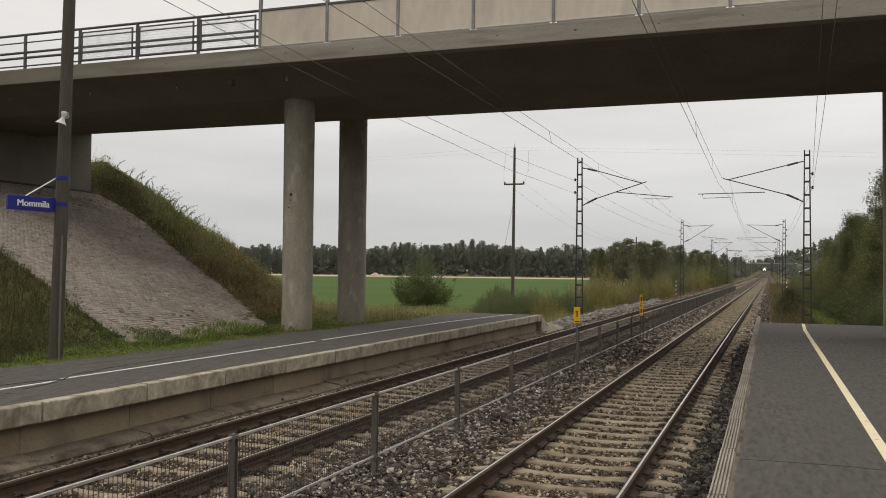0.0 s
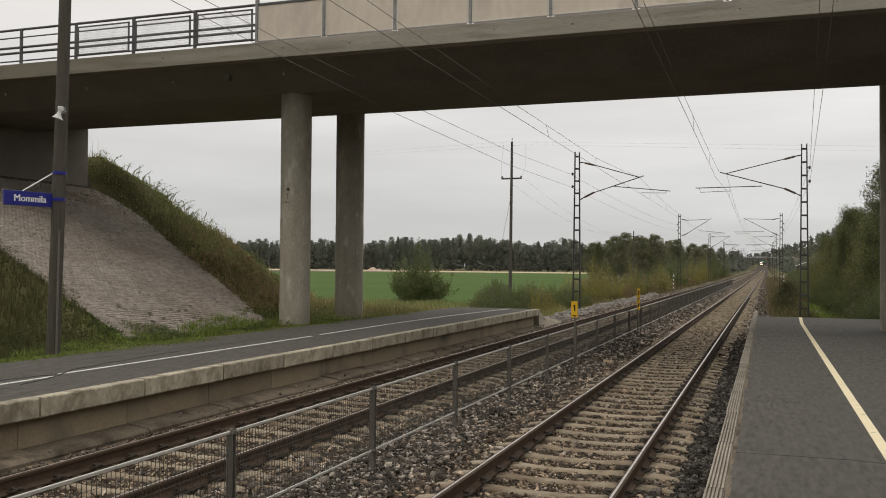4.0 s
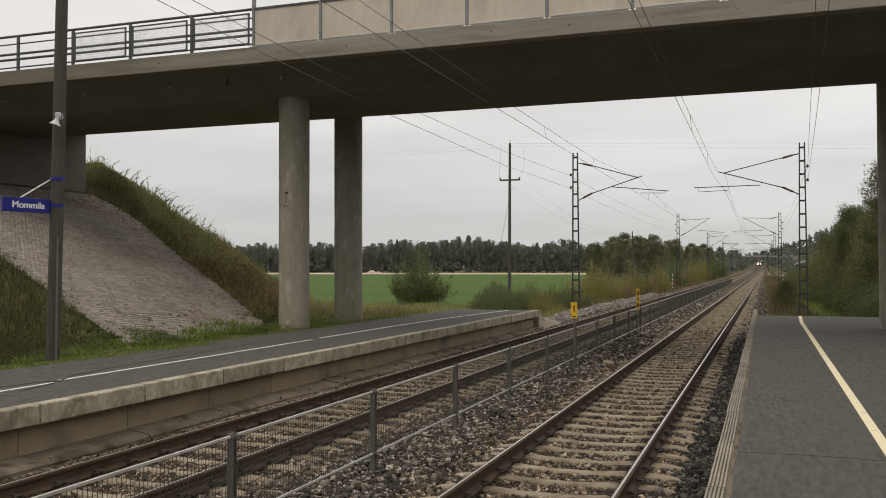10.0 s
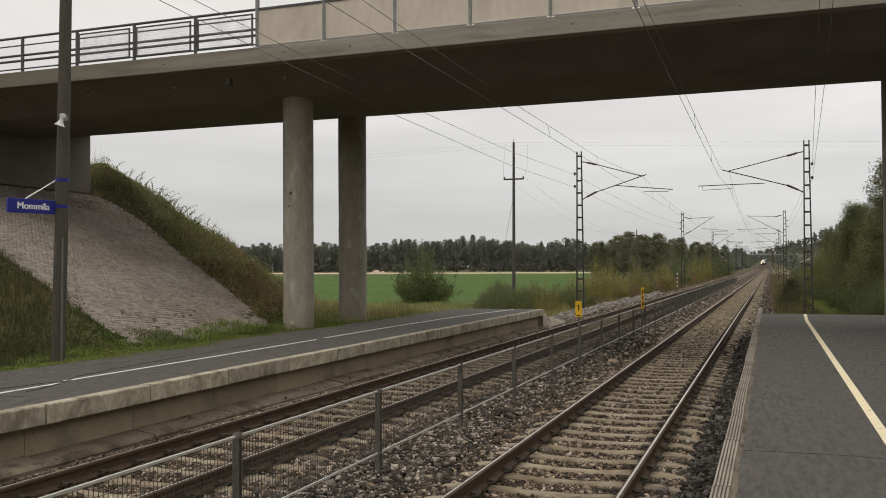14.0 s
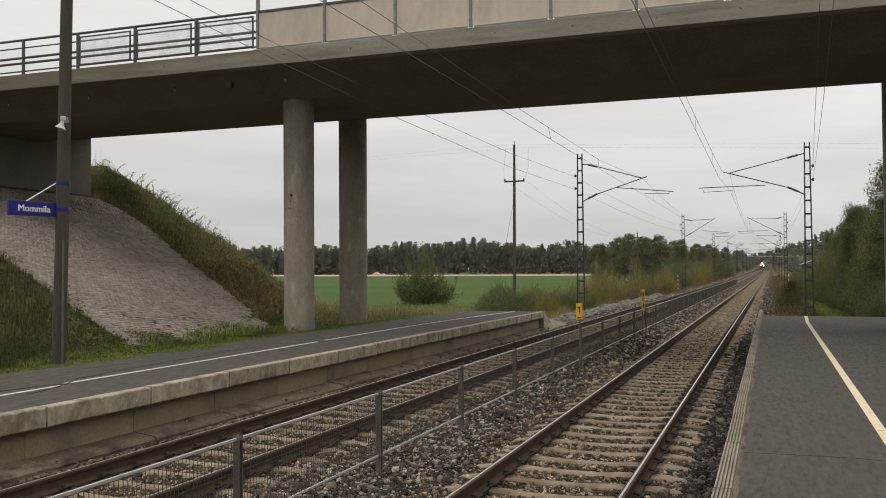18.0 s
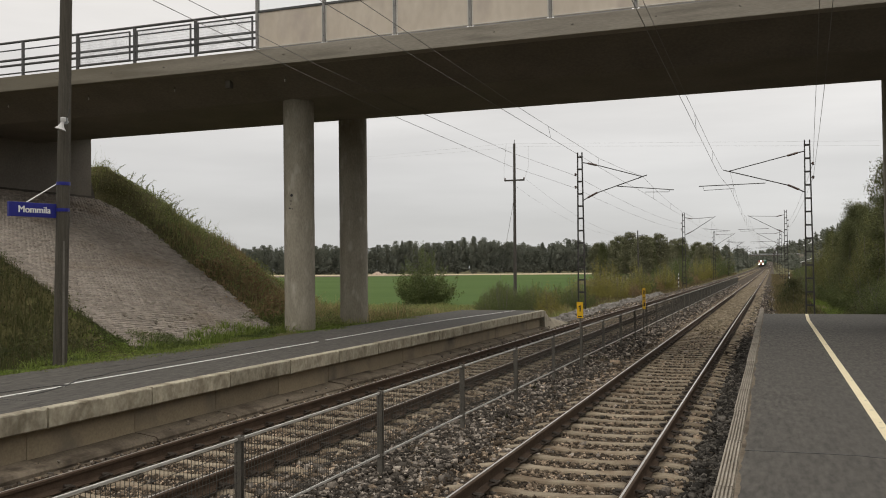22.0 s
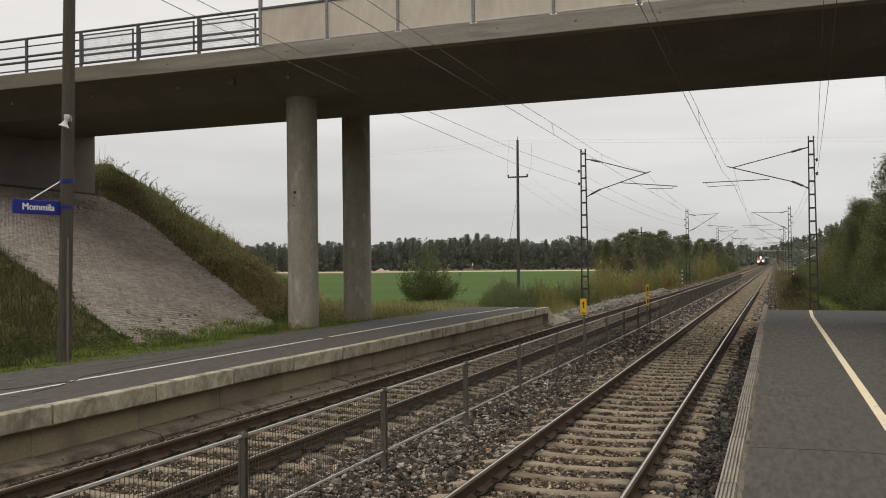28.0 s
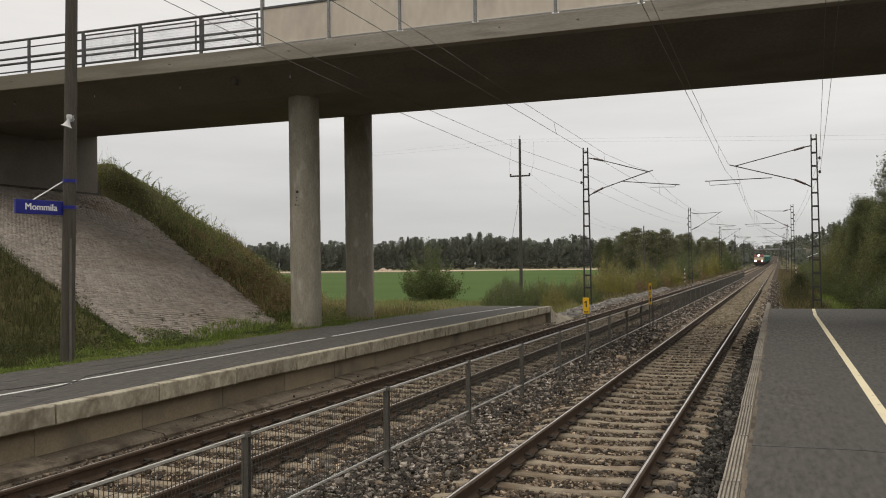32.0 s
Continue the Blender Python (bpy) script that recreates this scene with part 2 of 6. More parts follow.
SPEAKER = material("speaker_grey_paint", (0.52, 0.52, 0.51), (0.62, 0.62, 0.60), rough=0.5, scale=6, fine=40, bump=0.05)
YELLOW = material("yellow_sign_enamel", (0.72, 0.42, 0.02), (0.80, 0.48, 0.03), rough=0.4, scale=4, fine=30, bump=0)
BLACK = material("black_paint", (0.012, 0.012, 0.012), (0.02, 0.02, 0.02), rough=0.5, scale=4, fine=30, bump=0)
PAVING = dict(scale=1.0, fine=30, bump=0.4, vary=0.2, stain=(0.20, 0.158, 0.118), stain_scale=0.5, stain_cut=(0.54, 0.76))
PAVER = material("slope_paver", (0.212, 0.181, 0.150), (0.345, 0.30, 0.253), island=True, **PAVING)
LOOSE_PAVER = material("slope_paver_single", (0.212, 0.181, 0.150), (0.345, 0.30, 0.253), **PAVING)
JOINT = material("slope_joint_earth", (0.03, 0.025, 0.018), (0.06, 0.05, 0.036), scale=5, fine=40, bump=0.5)
RAMP_SAND = material("ramp_sand", (0.20, 0.17, 0.125), (0.31, 0.27, 0.205), scale=2.0, fine=22, bump=0.8, depth=0.03, stain=(0.14, 0.125, 0.075), stain_scale=0.9, stain_cut=(0.5, 0.66))
GROUND = material("meadow_ground", (0.058, 0.06, 0.022), (0.118, 0.104, 0.046), scale=0.35, fine=9, bump=0.8, depth=0.06,
                  stain=(0.125, 0.103, 0.05), stain_scale=0.12, stain_cut=(0.5, 0.68), spec=0.1)
FIELD = material("green_crop", (0.046, 0.088, 0.015), (0.071, 0.116, 0.025), spec=0.08, scale=0.03, fine=1.6, bump=0.5, depth=0.06, stretch=(0.35, 1, 1),
                 stain=(0.07, 0.12, 0.03), stain_scale=0.02, stain_cut=(0.5, 0.75))
STUBBLE = material("pale_stubble", (0.48, 0.39, 0.24), (0.58, 0.48, 0.31), scale=0.02, fine=1.0, bump=0.3)
HEAP = material("heaped_soil", (0.30, 0.20, 0.15), (0.52, 0.42, 0.33), scale=0.4, fine=2.0, bump=0.4)
EARTH = material("brown_earth", (0.10, 0.072, 0.05), (0.15, 0.11, 0.075), scale=0.5, fine=8, bump=0.6, depth=0.03)
BARK = material("tree_bark", (0.10, 0.09, 0.075), (0.20, 0.185, 0.16), scale=4, fine=30, bump=0.5, stretch=(3, 3, 0.6))
LEAF_GREEN = foliage("leaf_green", (0.092, 0.118, 0.041), (0.148, 0.165, 0.065), through_light=0.35)
LEAF_TURNING = foliage("leaf_turning", (0.118, 0.126, 0.043), (0.185, 0.18, 0.07), through_light=0.35)
LEAF_DARK = foliage("leaf_dark", (0.088, 0.102, 0.042), (0.145, 0.152, 0.068), through_light=0.35)
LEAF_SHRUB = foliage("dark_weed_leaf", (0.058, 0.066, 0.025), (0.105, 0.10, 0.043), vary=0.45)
LEAF_TOE = foliage("toe_weed_leaf", (0.07, 0.10, 0.028), (0.115, 0.14, 0.044), vary=0.4)
LEAF_YELLOW = foliage("leaf_yellowing", (0.21, 0.20, 0.05), (0.29, 0.255, 0.085), through_light=0.35)
LEAF_WEED = foliage("weed_leaf", (0.165, 0.20, 0.072), (0.25, 0.265, 0.105), vary=0.45, through_light=0.4)
LEAF_BROWN = foliage("withered_leaf", (0.20, 0.13, 0.07), (0.27, 0.19, 0.10), vary=0.35)
# distance haze is put into this colour: lighter and greyer than nearer leaves
LEAF_HAZED = foliage("hazed_far_wood_leaf", (0.15, 0.165, 0.132), (0.21, 0.221, 0.178), vary=0.12, through_light=0.5)
LEAF_MID = foliage("meadow_tree_leaf", (0.155, 0.16, 0.096), (0.215, 0.212, 0.13), vary=0.3, through_light=0.45)
GRASS = foliage("grass_blade", (0.138, 0.198, 0.04), (0.205, 0.25, 0.066), through_light=0.4)
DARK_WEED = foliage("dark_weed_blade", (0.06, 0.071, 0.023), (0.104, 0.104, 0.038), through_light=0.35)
WEED = foliage("weed_blade", (0.20, 0.22, 0.08), (0.295, 0.285, 0.12), through_light=0.4)
AUTUMN_WEED = foliage("autumn_weed_blade", (0.125, 0.105, 0.054), (0.19, 0.15, 0.08), through_light=0.4)
BROWN_GRASS = foliage("brown_grass_blade", (0.22, 0.16, 0.085), (0.29, 0.225, 0.12), through_light=0.4)
DRY_GRASS = foliage("dry_grass_blade", (0.40, 0.32, 0.17), (0.28, 0.245, 0.115), through_light=0.4)
PANEL = material("beige_screen_panel", (0.55, 0.475, 0.385), (0.66, 0.585, 0.49), rough=0.35, scale=0.5, fine=5, bump=0.05,
                 stain=(0.47, 0.40, 0.34), stain_scale=0.9, stain_cut=(0.58, 0.74), stretch=(1.2, 1, 0.6))
SCREEN_STEEL = material("dull_screen_steel", (0.20, 0.195, 0.185), (0.29, 0.283, 0.27), rough=0.6, scale=3, fine=40, bump=0.1, metal=0.3)
PALE_SEAL = material("pale_edge_strip", (0.55, 0.515, 0.455), (0.66, 0.625, 0.565), rough=0.6, scale=3, fine=30, bump=0.1)
TEAL = material("wagon_green_paint", (0.045, 0.15, 0.11), (0.06, 0.20, 0.15), rough=0.5, scale=1, fine=12, bump=0.05)
LOCO_RED = material("loco_red_paint", (0.13, 0.034, 0.024), (0.17, 0.045, 0.032), rough=0.4, scale=1, fine=12, bump=0.02)
LOCO_CREAM = material("loco_cream_paint", (0.40, 0.32, 0.23), (0.48, 0.39, 0.29), rough=0.4, scale=1, fine=12, bump=0.02)
UNDER = material("underframe_dark", (0.03, 0.028, 0.026), (0.05, 0.047, 0.044), rough=0.7, scale=2, fine=20, bump=0.1)
DARK_GLASS = material("dark_cab_glass", (0.012, 0.014, 0.016), (0.016, 0.018, 0.02), rough=0.08, scale=1, fine=4, bump=0)
HEADLAMP = glowing("headlamp_glow", (1.0, 0.90, 0.72), 14.0)

FROST = bpy.data.materials.new("clear_screen_glass")
FROST.use_nodes = True
fb = FROST.node_tree.nodes["Principled BSDF"]
fb.inputs["Base Color"].default_value = (0.93, 0.95, 0.95, 1)
fb.inputs["Roughness"].default_value = 0.15
fb.inputs["Transmission Weight"].default_value = 1.0
fb.inputs["IOR"].default_value = 1.02


# ---- mesh helpers ----
class Geo:
    """Collects vertices and faces of one part."""

    def __init__(self):
        self.v, self.f = [], []

    def hexa(self, p):
        b = len(self.v)
        self.v += [tuple(q) for q in p]
        self.f += [(b, b + 3, b + 2, b + 1), (b + 4, b + 5, b + 6, b + 7), (b, b + 1, b + 5, b + 4), (b + 1, b + 2, b + 6, b + 5),
                   (b + 2, b + 3, b + 7, b + 6), (b + 3, b, b + 4, b + 7)]
        return self

    def box(self, x0, x1, y0, y1, z0, z1):
        return self.hexa([(x0, y0, z0), (x1, y0, z0), (x1, y1, z0), (x0, y1, z0), (x0, y0, z1), (x1, y0, z1), (x1, y1, z1), (x0, y1, z1)])

    def rod(self, p0, p1, r0, r1=None, n=8, caps=True):
        r1 = r0 if r1 is None else r1
        p0, p1 = Vector(p0), Vector(p1)
        q = (p1 - p0).to_track_quat("Z", "Y")
        b = len(self.v)
        for p, r in ((p0, r0), (p1, r1)):
            for i in range(n):
                a = 2 * math.pi * i / n
                self.v.append(tuple(p + q @ Vector((r * math.cos(a), r * math.sin(a), 0))))
        for i in range(n):
            j = (i + 1) % n
            self.f.append((b + i, b + j, b + n + j, b + n + i))
        if caps:
            self.f.append(tuple(b + n - 1 - i for i in range(n)))
            self.f.append(tuple(b + n + i for i in range(n)))
        return self

    def tube(self, pts, r, n=6):
        """A bent rod through the points, in one piece."""
        b, pts = len(self.v), [Vector(p) for p in pts]
        for k, p in enumerate(pts):
            d = (pts[min(k + 1, len(pts) - 1)] - pts[max(k - 1, 0)]).normalized()
            side = d.cross(Vector((0, 0, 1)) if abs(d.z) < 0.9 else Vector((1, 0, 0))).normalized()
            up = side.cross(d)
            for i in range(n):
                a = 2 * math.pi * i / n
                self.v.append(tuple(p + side * (r * math.cos(a)) + up * (r * math.sin(a))))
        for k in range(len(pts) - 1):
            for i in range(n):
                j = (i + 1) % n
                self.f.append((b + k * n + i, b + k * n + j, b + (k + 1) * n + j, b + (k + 1) * n + i))
        e = b + (len(pts) - 1) * n
        self.f += [tuple(b + n - 1 - i for i in range(n)), tuple(e + i for i in range(n))]
        return self

    def prism(self, outline, lo, hi, axis="x"):
        """Extrude a closed outline (pairs) along an axis: x takes (y, z) pairs, y takes (x, z), z takes (x, y)."""
        put = {"x": lambda s, a, b: (s, a, b), "y": lambda s, a, b: (a, s, b), "z": lambda s, a, b: (a, b, s)}[axis]
        b, n = len(self.v), len(outline)
        self.v += [put(lo, *p) for p in outline] + [put(hi, *p) for p in outline]
        for i in range(n):
            j = (i + 1) % n
            self.f.append((b + i, b + j, b + n + j, b + n + i))
        self.f.append(tuple(range(b + n - 1, b - 1, -1)))
        self.f.append(tuple(range(b + n, b + 2 * n)))
        return self

    def sweep(self, outline, ys):
        """Carry an (x, z) outline along the line, which climbs in the distance."""
        b, n = len(self.v), len(outline)
        for y in ys:
            g = float(grade(y))
            self.v += [(x + float(drift(y)), y, z + g) for x, z in outline]
        for k in range(len(ys) - 1):
            for i in range(n):
                j = (i + 1) % n
                self.f.append((b + k * n + i, b + k * n + j, b + (k + 1) * n + j, b + (k + 1) * n + i))
        e = b + (len(ys) - 1) * n
        self.f += [tuple(b + n - 1 - i for i in range(n)), tuple(e + i for i in range(n))]
        return self

    def lathe(self, profile, n=20, at=(0, 0, 0)):
        """Turn (radius, height) pairs round z."""
        b = len(self.v)
        for r, z in profile:
            for i in range(n):
                a = 2 * math.pi * i / n
                self.v.append((at[0] + r * math.cos(a), at[1] + r * math.sin(a), at[2] + z))
        for k in range(len(profile) - 1):
            for i in range(n):
                j = (i + 1) % n
                self.f.append((b + k * n + i, b + k * n + j, b + (k + 1) * n + j, b + (k + 1) * n + i))
        self.f.append(tuple(b + n - 1 - i for i in range(n)))
        e = b + (len(profile) - 1) * n
        self.f.append(tuple(e + i for i in range(n)))
        return self

    def mesh(self, name, mat, smooth=False, bevel=0.0):
        me = bpy.data.meshes.new(name)
        me.from_pydata(self.v, [], self.f)
        bm = bmesh.new()
        bm.from_mesh(me)
        bmesh.ops.recalc_face_normals(bm, faces=bm.faces)
        if bevel:
            edges = [e for e in bm.edges if len(e.link_faces) == 2 and e.calc_face_angle() > 0.6]
            bmesh.ops.bevel(bm, geom=edges, offset=bevel, segments=2, affect="EDGES", profile=0.6)
        bm.to_mesh(me)
        bm.free()
        if smooth:
            me.shade_smooth()
            me.set_sharp_from_angle(angle=radians(40))
        me.materials.append(mat)
        return me


def part(name, geo, mat, parent, label="", smooth=False, bevel=0.0, at=None):
    """One mesh object under a thing or a part. geo: a Geo or a finished mesh."""
    me = geo.mesh(name, mat, smooth, bevel) if isinstance(geo, Geo) else geo
    ob = new(name, me)
    ob.parent = parent
    if at is not None:
        ob.matrix_basis = at
    if label:
        tagged(ob, label)
    return ob


def thing(name, label, category, at=None, group="", kind=""):
    ob = tagged(new(name), label, category, group, kind)
    if at is not None:
        ob.matrix_basis = at
    return ob


def solid(name, geo, mat, label, category, kind="", group="", smooth=False, bevel=0.0, at=None):
    me = geo.mesh(name, mat, smooth, bevel) if isinstance(geo, Geo) else geo
    ob = tagged(new(name, me), label, category, group, kind)
    if at is not None:
        ob.matrix_basis = at
    return ob


def array_mesh(name, verts, faces, mats, mat_index=None):
    """A mesh from numpy arrays; all faces have the same corner count."""
    me = bpy.data.meshes.new(name)
    k = faces.shape[1]
    me.vertices.add(len(verts))
    me.vertices.foreach_set("co", np.ascontiguousarray(verts, dtype=np.float32).ravel())
    me.loops.add(faces.size)
    me.loops.foreach_set("vertex_index", np.ascontiguousarray(faces, dtype=np.int32).ravel())
    me.polygons.add(len(faces))
    me.polygons.foreach_set("loop_start", np.arange(0, faces.size, k, dtype=np.int32))
    me.polygons.foreach_set("loop_total", np.full(len(faces), k, dtype=np.int32))
    for m in mats:
        me.materials.append(m)
    if mat_index is not None:
        me.polygons.foreach_set("material_index", np.ascontiguousarray(mat_index, dtype=np.int32))
    me.update(calc_edges=True)
    me.validate()
    return me


def smoothstep(a, b, x):
    t = np.clip((x - a) / (b - a), 0, 1)
    return t * t * (3 - 2 * t)


def leaves(rng, centres, size, droop=0.3):
    """Leaf cards (bent quads) at the given centres, with random turns."""
    n = len(centres)
    u = rng.normal(size=(n, 3))
    u[:, 2] *= 0.6
    u /= np.linalg.norm(u, axis=1, keepdims=True)
    w = rng.normal(size=(n, 3))
    w -= (w * u).sum(1, keepdims=True) * u
    w /= np.linalg.norm(w, axis=1, keepdims=True)
    s = size * rng.uniform(0.6, 1.35, size=(n, 1))
    a = centres - u * s * 0.5
    b = centres + w * s * 0.32
    c = centres + u * s * 0.5 - np.array([0, 0, 1]) * s * droop * 0.4
    d = centres - w * s * 0.32
    v = np.stack([a, b, c, d], 1).reshape(-1, 3)
    return v, np.arange(4 * n).reshape(-1, 4)


def grade(y):
    """The line climbs gently in the distance."""
    return 5.5e-6 * np.maximum(0, np.asarray(y, float) - 40) ** 2


def drift(y):
    """The line bears a little to the right beyond the bridge."""
    return 0.0019 * np.maximum(0, np.asarray(y, float) - 20)


def ground_height(x, y):
    """Lie of the land: raised beside the platforms, lower in the fields, a bank on the right."""
    x, y = np.asarray(x, float), np.asarray(y, float)
    bed = -0.62
    left_far = -0.62 - 0.45 * smoothstep(-10.5, -16, x)
    left_near = 0.47 + 0 * x
    wl_ = 1 - smoothstep(31.5, 42, y)
    wl2 = wl_ * smoothstep(-10.6, -11.2, x) * (1 - smoothstep(-40, -70, x))
    left = left_far * (1 - wl2) + left_near * wl2
    right_far = -0.55 + 1.3 * smoothstep(3.0, 16, x)
    wr = (1 - smoothstep(33.2, 36, y)) * smoothstep(2.5, 3.5, x)
    right = right_far * (1 - wr) + 0.47 * wr
    z = np.where(x < -9.5, left, np.where(x > -0.2, right, bed))
    return z + np.minimum(grade(y), 9.0) * (1 - smoothstep(14, 60, np.abs(x + 4.4)))

# ---- ground, fields ----
def sheet(xs, ys, height, name, mats):
    gx, gy = np.meshgrid(xs, ys)
    v = np.stack([gx, gy, height(gx, gy)], -1).reshape(-1, 3)
    nx, ny = len(xs), len(ys)
    i = (np.arange(ny - 1)[:, None] * nx + np.arange(nx - 1)[None, :]).ravel()
    f = np.stack([i, i + 1, i + nx + 1, i + nx], 1)
    return array_mesh(name, v, f, mats)


gxs = np.unique(np.round(np.concatenate([np.linspace(-2600, -300, 12), np.linspace(-300, -60, 25), np.linspace(-60, 60, 241), np.linspace(60, 300, 25), np.linspace(300, 2600, 12)]), 3))
gys = np.unique(np.round(np.concatenate([np.linspace(-600, -30, 12), np.linspace(-30, 120, 151), np.linspace(120, 400, 57), np.linspace(400, 4500, 40)]), 3))


def ground_bumps(x, y):
    near = (np.abs(x) < 60) & (y < 160) & (y > -30) & ((x < -10.8) | (x > 2.0))
    return ground_height(x, y) + np.where(near, 0.05 * np.sin(x * 1.7 + np.sin(y * 0.9)) * np.sin(y * 1.3), 0.0)


solid("ground", sheet(gxs, gys, ground_bumps, "ground", [GROUND]), GROUND, "rough autumn meadow ground with grass and dry weeds", "ground", "structure")


def flat_patch(name, corners, z, mat, label, category):
    v = np.array([(x, y, z) for x, y in corners])
    return solid(name, array_mesh(name, v, np.array([[0, 1, 2, 3]]), [mat]), mat, label, category, "structure")


flat_patch("crop_field", [(-620, 62), (-24, 62), (-24, 430), (-620, 590)], -1.00, FIELD, "bright green crop field beyond the tracks", "field")
flat_patch("earth_strip", [(-700, 700), (-20, 517), (-20, 572), (-700, 755)], -0.98, EARTH, "brown ploughed strip along the crop field", "field")
flat_patch("ploughed_wedge", [(-640, 250), (-150, 438), (-150, 466), (-640, 596)], -0.975, EARTH, "brown ploughed wedge between the crop and the stubble", "field")
flat_patch("stubble_field", [(-700, 612), (-20, 431), (-20, 518), (-700, 701)], -0.96, STUBBLE, "pale straw-coloured stubble field before the woods", "field")

LINE_Y = [-60.0, 40.0] + [40.0 + 30.0 * k for k in range(1, 50)]
bed = Geo().sweep([(-10.6, -0.7), (-8.95, -0.25), (-4.9, -0.245), (-4.45, -0.27), (-4.0, -0.245), (-0.5, -0.25), (0.7, -0.7)], LINE_Y)
solid("ballast_bed", bed, GRAVEL_BED, "dark crushed-stone ballast bed under both tracks", "ballast", "structure")

# ---- tracks ----
TRACKS = {"right": -2.23, "left": -6.65}
PITCH, FIRST, SEATS = 0.605, 3.50, 0.797
BEHIND = 30


def sleeper_mesh(name):
    g = Geo()
    xs = [-1.30, -1.26, -1.05, -0.62, -0.25, 0.25, 0.62, 1.05, 1.26, 1.30]
    zs = [-0.255, -0.225, -0.194, -0.194, -0.216, -0.216, -0.194, -0.194, -0.225, -0.255]
    ws = [0.08, 0.088, 0.09, 0.09, 0.082, 0.082, 0.09, 0.09, 0.088, 0.08]
    for x, z, w in zip(xs, zs, ws):
        g.v += [(x, -w - 0.03, -0.40), (x, -w, z - 0.02), (x, -w + 0.02, z), (x, w - 0.02, z), (x, w, z - 0.02), (x, w + 0.03, -0.40)]
    for k in range(len(xs) - 1):
        for i in range(6):
            j = (i + 1) % 6
            g.f.append((6 * k + i, 6 * k + j, 6 * k + 6 + j, 6 * k + 6 + i))
    g.f.append(tuple(range(5, -1, -1)))
    e = 6 * (len(xs) - 1)
    g.f.append(tuple(e + i for i in range(6)))
    return g.mesh(name, SLEEPER)


def rail_mesh(top):
    prof = [(-0.075, -0.178), (0.075, -0.178), (0.075, -0.166), (0.022, -0.150), (0.009, -0.135), (0.009, -0.055), (0.034, -0.042), (0.036, -0.012), (0.029, -0.005),
            (0.011, 0.0), (-0.013, 0.0), (-0.029, -0.005), (-0.036, -0.012), (-0.034, -0.042), (-0.009, -0.055), (-0.009, -0.135), (-0.022, -0.150), (-0.075, -0.166)]
    me = Geo().sweep(prof, LINE_Y).mesh("rail", RAIL_SIDE)
    me.materials.append(top)
    for p in me.polygons:
        zc = sum(me.vertices[i].co.z - float(grade(me.vertices[i].co.y)) for i in p.vertices) / len(p.vertices)
        p.material_index = 1 if zc > -0.001 and len(p.vertices) == 4 else 0
    return me


def fastening_mesh():
    g = Geo().tube([(0.06, -0.075, -0.17), (-0.03, -0.06, -0.135), (-0.05, -0.03, -0.13), (0.045, -0.02, -0.12), (0.06, 0.0, -0.125), (0.045, 0.02, -0.12),
                    (-0.05, 0.03, -0.13), (-0.03, 0.06, -0.135), (0.06, 0.075, -0.17)], 0.015, 6)
    return g.mesh("rail_fastening", CLIP)


SLEEPER_ME, FASTENING_ME = sleeper_mesh("sleeper"), fastening_mesh()


def railway_track(x, label, first, top):
    rail_me = rail_mesh(top)
    track = thing("railway_track", label, "railway track", pose(x, 0, 0), "railway tracks")
    for s in (-1, 1):
        part("rail", rail_me, None, track, "rust-brown steel rail with a bright worn head", at=pose(s * SEATS, 0, 0))
    rest = Geo()
    for i in range(-BEHIND, 760):
        y = first + PITCH * i
        if i < 120:
            sl = part("sleeper", SLEEPER_ME, None, track, at=pose(float(drift(y)), y, float(grade(y))))
            for s in (-1, 1):
                for side in (-1, 1) if i >= 0 else ():
                    part("rail_fastening", FASTENING_ME, None, sl, at=pose(s * SEATS + side * 0.125, 0, 0, 0, 0, 0 if side < 0 else 180))
        else:
            g = float(grade(y))
            d = float(drift(y))
            rest.box(d - 1.3, d + 1.3, y - 0.12, y + 0.12, -0.40 + g, -0.20 + g)
    tagged(part("sleeper_bed", rest, SLEEPER, track, "concrete sleepers further along"), kind="stuff")
    return track


railway_track(TRACKS["right"], "straight railway track with tan concrete sleepers and rust-brown rails", FIRST, RAIL_TOP)
railway_track(TRACKS["left"], "second railway track behind the low mesh fence, concrete sleepers", FIRST + 0.2, RAIL_DULL)


